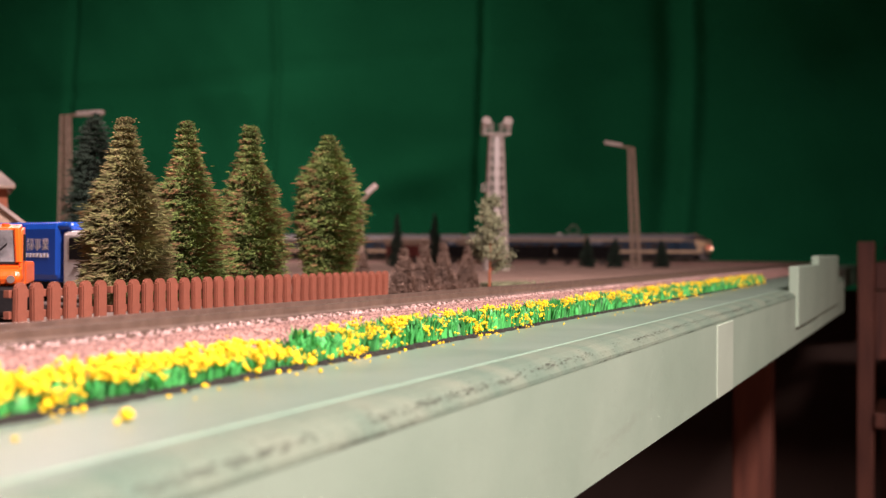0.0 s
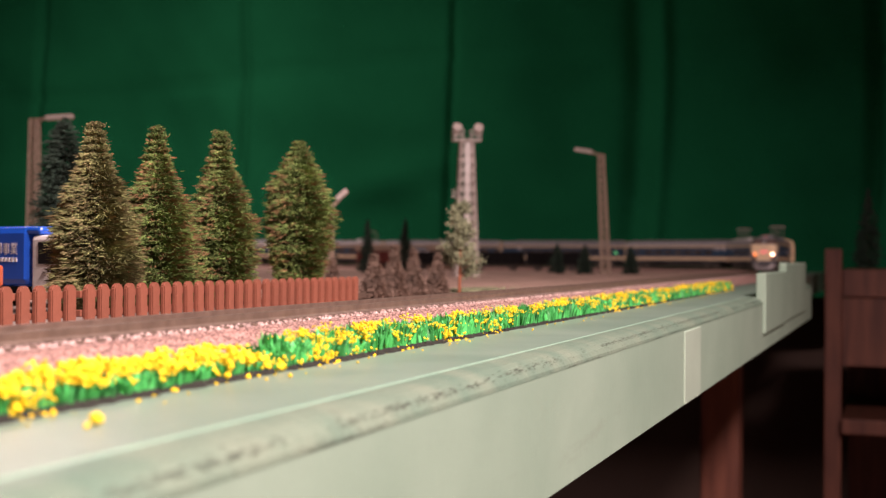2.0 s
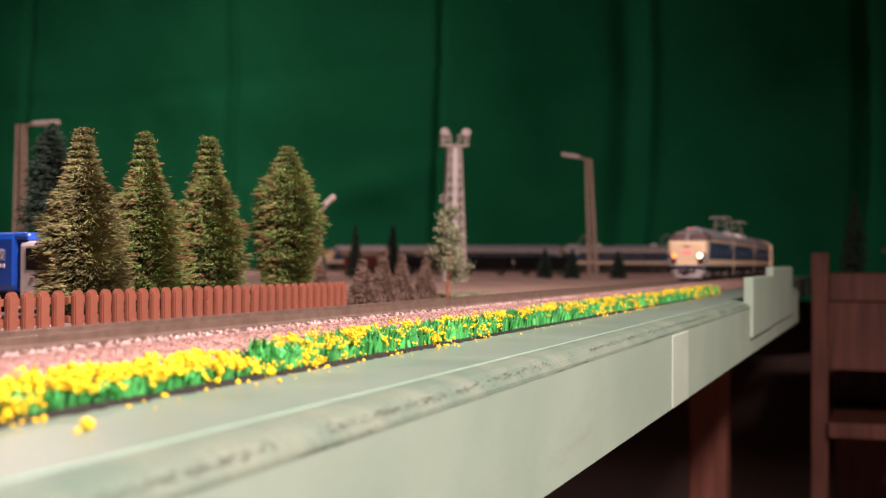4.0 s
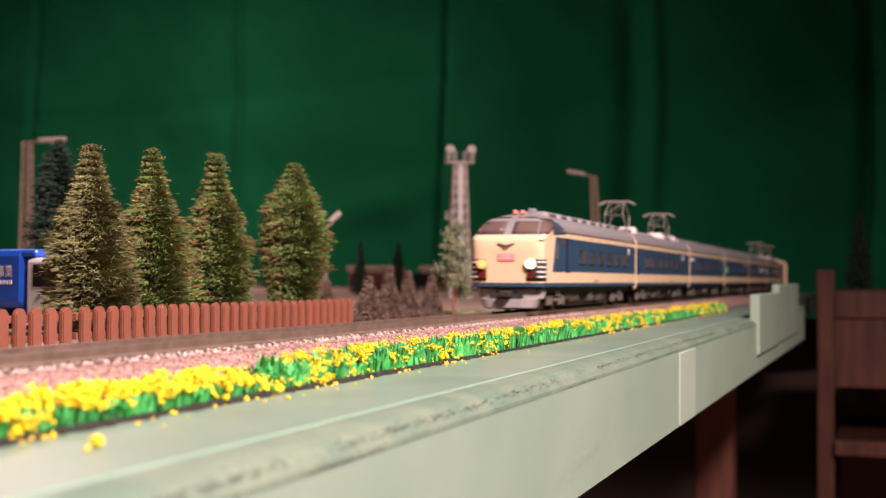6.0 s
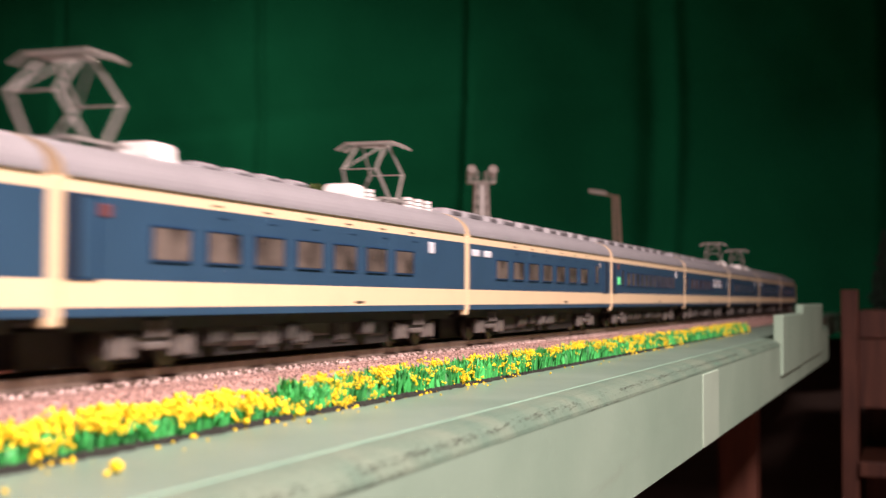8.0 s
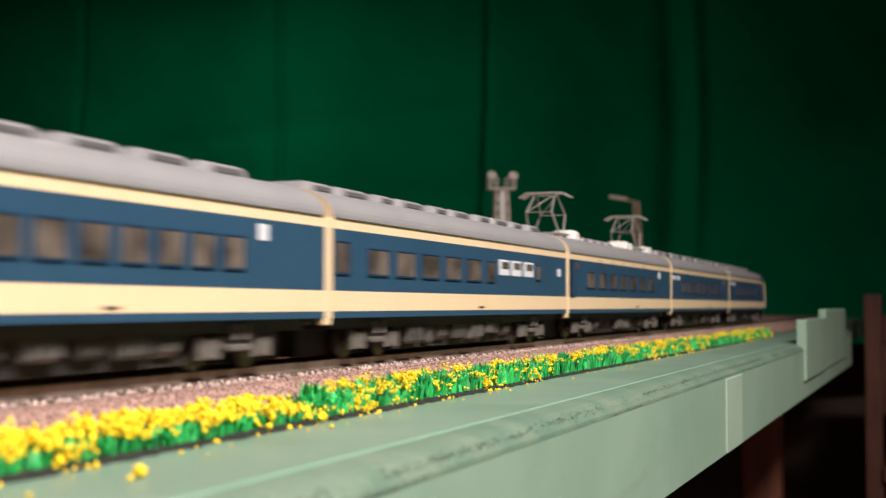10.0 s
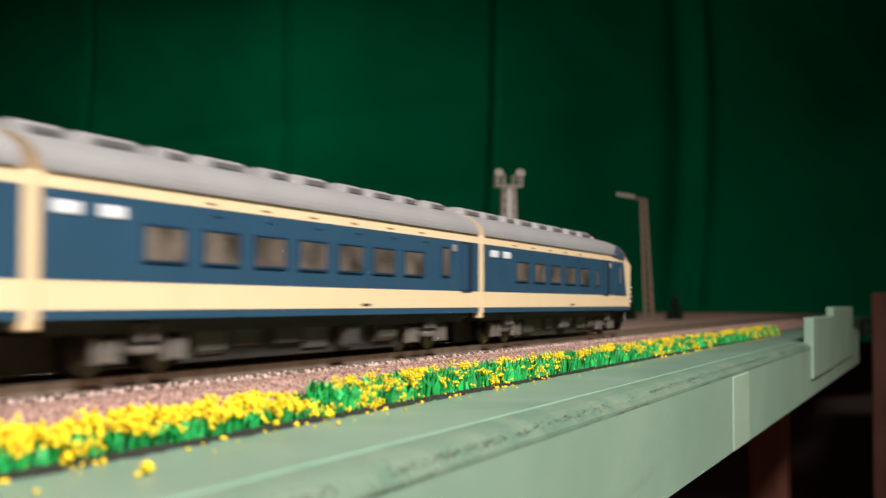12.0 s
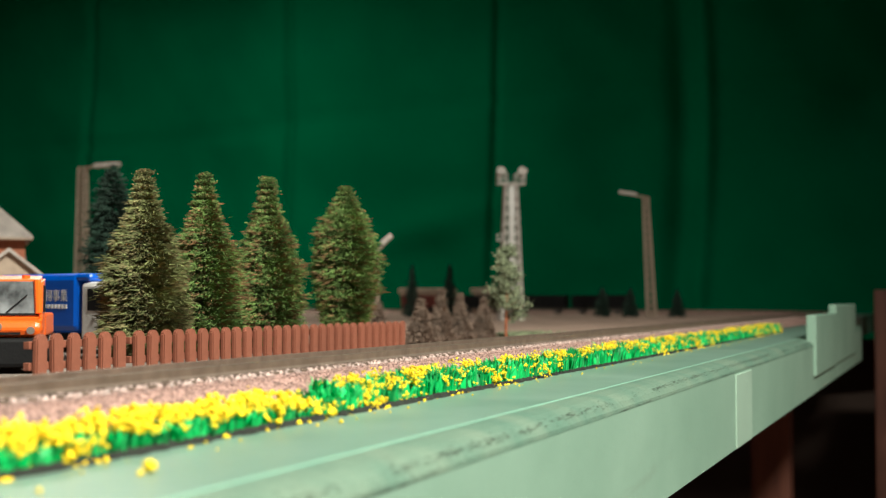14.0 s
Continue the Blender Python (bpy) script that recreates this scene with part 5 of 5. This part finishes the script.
def background():
    house(-0.682, 0.808, 130, 0.040, 0.036, 0.073, 0.021, "brick", "tileroof", "orange brick model house with grey hipped roof", hip=True)
    house(-0.527, 0.655, 40, 0.028, 0.026, 0.030, 0.022, "mast2", "tileroof", "small grey model house with grey gabled roof")
    for x, body, lb in ((-0.575, "black", "black freight wagon parked on a far siding"), (-0.685, "black", "black freight wagon parked on a far siding"),
                        (-0.795, "black", "black freight wagon parked on a far siding"), (-0.905, "rust", "rust red freight wagon parked on a far siding")):
        freight(x, 2.32, body, lb)
    for x, w in ((-0.945, 0.045), (-0.805, 0.036)):
        sd = thing("storage_shed", "low grey shed with pale flat roof by the siding", "shed", "sheds by the siding", at=pose(x, 2.42, 0.003))
        part("wall", box(nb(), -w, w, -0.03, 0.03, 0, 0.038, 0.0008), "stucco", sd)
        part("roof", box(nb(), -w - 0.004, w + 0.004, -0.034, 0.034, 0.0382, 0.049, 0.0015), "mast2", sd, "brown-grey roof")
        for k in (-0.5, 0.5):
            part("door", box(nb(), k * w - 0.009, k * w + 0.009, -0.0308, -0.0295, 0.001, 0.024), "under", sd)
    wl = part("retaining_wall", box(nb(), -2.2, -1.06, 1.50, 1.53, 0.003, 0.060, 0.002), "stucco", None)
    tagged(wl, "low beige retaining wall across the back", "wall", kind="structure")
    # pale picket railing behind the trees
    fe = thing("white_railing", "low cream picket railing behind the trees", "railing", at=pose(-0.72, 1.20, 0.003, 0, 0, 8))
    for z in (0.004, 0.012):
        part("railing_bar", box(nb(), -0.09, 0.09, -0.0008, 0.0008, z, z + 0.0012), "cream", fe)
    for i in range(46):
        part("baluster", box(nb(), -0.0895 + i * 0.00395, -0.0880 + i * 0.00395, -0.0016, -0.0008, 0, 0.014), "cream", fe)
    # grass tuft patch beside the leafy tree
    rng = random.Random(5)
    v, f = [], []
    for i in range(900):
        x, y = -0.272 + rng.gauss(0, 0.006), 0.86 + rng.gauss(0, 0.030)
        h = rng.uniform(0.001, 0.0035)
        w = 0.0006
        o = len(v)
        a = rng.uniform(0, 3.14)
        c, s = math.cos(a) * w, math.sin(a) * w
        v += [(x - c, y - s, 0.003), (x + c, y + s, 0.003), (x - s, y + c, 0.003), (x + rng.gauss(0, 0.001), y + rng.gauss(0, 0.001), 0.003 + h)]
        f += [(o, o + 1, o + 3), (o + 1, o + 2, o + 3), (o + 2, o, o + 3)]
    ob = raw("grass_patch", v, f, "leaf", None)
    tagged(ob, "patch of low grey-green turf by the tree", "grass", kind="stuff")


def shelf_unit():
    sh = thing("wooden_shelf", "dark red-brown wooden shelf unit in the gloom", "shelf")
    y = 2.50
    part("post", box(nb(), -0.118, -0.088, y, y + 0.03, FLOOR, 0.047, 0.002), "redwood", sh)
    part("post", box(nb(), 0.80, 0.83, y, y + 0.03, FLOOR, 0.047, 0.002), "redwood", sh)
    part("top_board", box(nb(), -0.088, 0.80, y + 0.004, y + 0.40, -0.040, 0.010, 0.002), "redwood", sh)
    part("panel", box(nb(), -0.088, 0.80, y + 0.010, y + 0.03, -0.165, -0.042, 0.001), "redwood", sh)
    part("shelf", box(nb(), -0.088, 0.80, y - 0.02, y + 0.40, -0.285, -0.258, 0.002), "redwood", sh)
    part("shelf", box(nb(), -0.088, 0.80, y - 0.02, y + 0.40, -0.560, -0.533, 0.002), "redwood", sh)
    part("back", box(nb(), -0.088, 0.80, y + 0.40, y + 0.41, FLOOR, -0.04), "redwood", sh)
    house(0.08, 2.62, 20, 0.05, 0.05, 0.055, 0.03, "redwood", "redwood", "dark brown model building on the shelf")


OUTLINE = ((0.0, 0.55), (0.06, 0.78), (0.16, 0.98), (0.33, 1.0), (0.49, 0.89), (0.62, 0.68), (0.72, 0.47), (0.82, 0.28), (0.92, 0.16), (0.98, 0.10), (1.0, 0.03))
SPINDLE = ((0.0, 0.40), (0.06, 0.50), (0.16, 0.68), (0.35, 0.92), (0.50, 1.0), (0.62, 0.95), (0.75, 0.72), (0.86, 0.42), (0.94, 0.20), (1.0, 0.04))


def trees():
    g = "row of conifers behind the fence"
    spec = ((0.4175, 0.0750, 0.0197, 1, ("needle", "tips2"), 0.45, OUTLINE, "olive bottle-brush conifer with straw-coloured twigs"),
            (0.4605, 0.0770, 0.0190, 2, ("needle2", "tips"), 0.36, OUTLINE, "green bottle-brush conifer with brown twig tips"),
            (0.5130, 0.0808, 0.0192, 3, ("needle2", "tips"), 0.34, OUTLINE, "green bottle-brush conifer with reddish brown tips"),
            (0.5930, 0.0832, 0.0205, 4, ("needle2", "tips"), 0.22, SPINDLE, "fresh green bottle-brush conifer standing apart"))
    for y, h, r, sd, mats, share_, line, lb in spec:
        bristle_tree("conifer", h - 0.0042, r, sd, mats, lb, pose(-0.275, y, 0.003), 100000, share_, group=g, outline=line, rough=0.26, fine=0.85, size=1.05)
    bristle_tree("dark_conifer", 0.102, 0.024, 9, ("darktree", "darktree"), "dark green conifer beside the yard lamp", pose(-0.459, 0.664, 0.003), 22000, 0.0, 0.35, fine=1.4, size=1.3)
    for i, (y, h, r, x) in enumerate(((0.643, 0.0240, 0.0112, -0.255), (0.690, 0.0296, 0.0102, -0.2615), (0.712, 0.0268, 0.0104, -0.2582), (0.765, 0.0250, 0.0098, -0.262), (0.752, 0.0215, 0.0095, -0.326))):
        bristle_tree("dry_conifer", h, r * 1.28, 40 + i, ("browntree", "browntree"), "small dry brown conifer by the track", pose(x, y, 0.003), 11000, 0.0, 0.05, 0.75,
                     group="dry conifers by the track", wide=0.12, bare=0.04, sag=0.42, tier=0.0017, rough=0.22, size=0.72, fine=0.8, outline=((0.0, 0.90), (0.08, 1.0), (0.30, 0.74), (0.60, 0.38), (0.85, 0.12), (1.0, 0.0)))
    for i, (x, y, h) in enumerate(((-0.715, 1.77, 0.075), (-0.665, 1.79, 0.077), (-0.770, 1.76, 0.062))):
        bristle_tree("dark_conifer", h, 0.017, 60 + i, ("darktree", "darktree"), "slim dark conifer on bare ground", pose(x, y, 0.003), 5000, 0.0, 0.03, 0.7,
                     group="far conifers", wide=0.12, sag=0.2, fine=2.0, size=1.5)
    for i, (x, y, h) in enumerate(((-0.475, 1.93, 0.044), (-0.437, 1.95, 0.042), (-0.375, 1.99, 0.040))):
        bristle_tree("dark_conifer", h, 0.015, 70 + i, ("darktree", "darktree"), "small dark conifer near the far lamp", pose(x, y, 0.003), 5000, 0.0, 0.1, 0.8,
                     group="far conifers", wide=0.10, fine=2.0, size=1.5)
    bristle_tree("dark_conifer", 0.150, 0.035, 80, ("darktree", "darktree"), "dark conifer standing on the wooden shelf", pose(-0.045, 2.58, 0.010), 6000, 0.0, 0.03, 0.4, wide=0.15, fine=3.0, size=3.0)
    leafy_tree(pose(-0.260, 0.802, 0.003))


def ceiling_lamp():
    """Two unseen hanging lamps, added for their light; the one beside the layout has a rim, the one over the yard a
    flat plate.
    """
    for (x, y, z), deep in ((LAMP_AT, True), (LAMP2_AT, False)):
        label = "unseen hanging lamp with an added rim that shields the backdrop" if deep else "unseen round white lamp added to brighten the backdrop"
        cl = thing("ceiling_lamp", label, "lamp", "ceiling lamps", at=pose(x, y, 0))
        part("shade", beam(nb(), (0, 0, z + 0.010), (0, 0, z + 0.06), 0.23, 32, 0.18), "white", cl)
        # added rim, cuts this lamp's grazing light on the curtain
        if deep:
            outer = [(0.225 * math.cos(i * math.pi / 24), 0.225 * math.sin(i * math.pi / 24)) for i in range(48)]
            v, f = [], []
            for zz, r in ((z + 0.012, 1.0), (z - 0.045, 1.03), (z - 0.045, 1.01), (z + 0.012, 0.98)):
                v += [(px * r, py * r, zz) for px, py in outer]
            for j in range(4):
                for i in range(48):
                    a, b = j * 48 + i, j * 48 + (i + 1) % 48
                    f.append((a, b, (b + 48) % 192, (a + 48) % 192))
            raw("light_baffle", v, f, "white", cl)
        part("rod", beam(nb(), (0, 0, z + 0.06), (0, 0, CEIL), 0.008, 8), "metal", cl)


# ---- the train's run: seconds and the front's place along the line ----
RUN = [(0.0, -2.600), (1.5, -2.105), (2.7, -1.710), (5.0, -0.953), (6.5, -0.459), (9.5, 0.526), (11.0, 1.017), (12.5, 1.493), (14.0, 1.963)]


def front_at(t):
    ts, ss = np.array([r[0] for r in RUN]), np.array([r[1] for r in RUN])
    c = np.polyfit(ts, ss, 3)
    return float(np.polyval(c, t))


def motions():
    for i, car in enumerate(CARS):
        rows = []
        back = i == len(CARS) - 1
        for k in range(141):
            t = k * 0.1
            mid = front_at(t) - L * (i + 0.5)
            xa, ya, _ = track_at(mid + 0.085)
            xb, yb, _ = track_at(mid - 0.085)
            rz = math.degrees(math.atan2(-(xb - xa), yb - ya))
            rows.append((t, pose((xa + xb) / 2, (ya + yb) / 2, RAIL, 0, 0, rz + (180 if back else 0))))
        walk(car, rows)


room()
curtain()
table()
ceiling_lamp()
train()
floodlight_mast()
yard_lamp(-0.4060, 1.9524, 0, 0.179, ry=-2.6, rise=0.009)
yard_lamp(-0.972, 1.343, -175, 0.185, 0.050, girth=1.1)
yard_lamp(-0.562, 1.281, 200, 0.072, 0.022, rise=0.020)
trees()
flowers()
garbage_truck()
orange_truck()
background()
shelf_unit()
fence()
track()
motions()
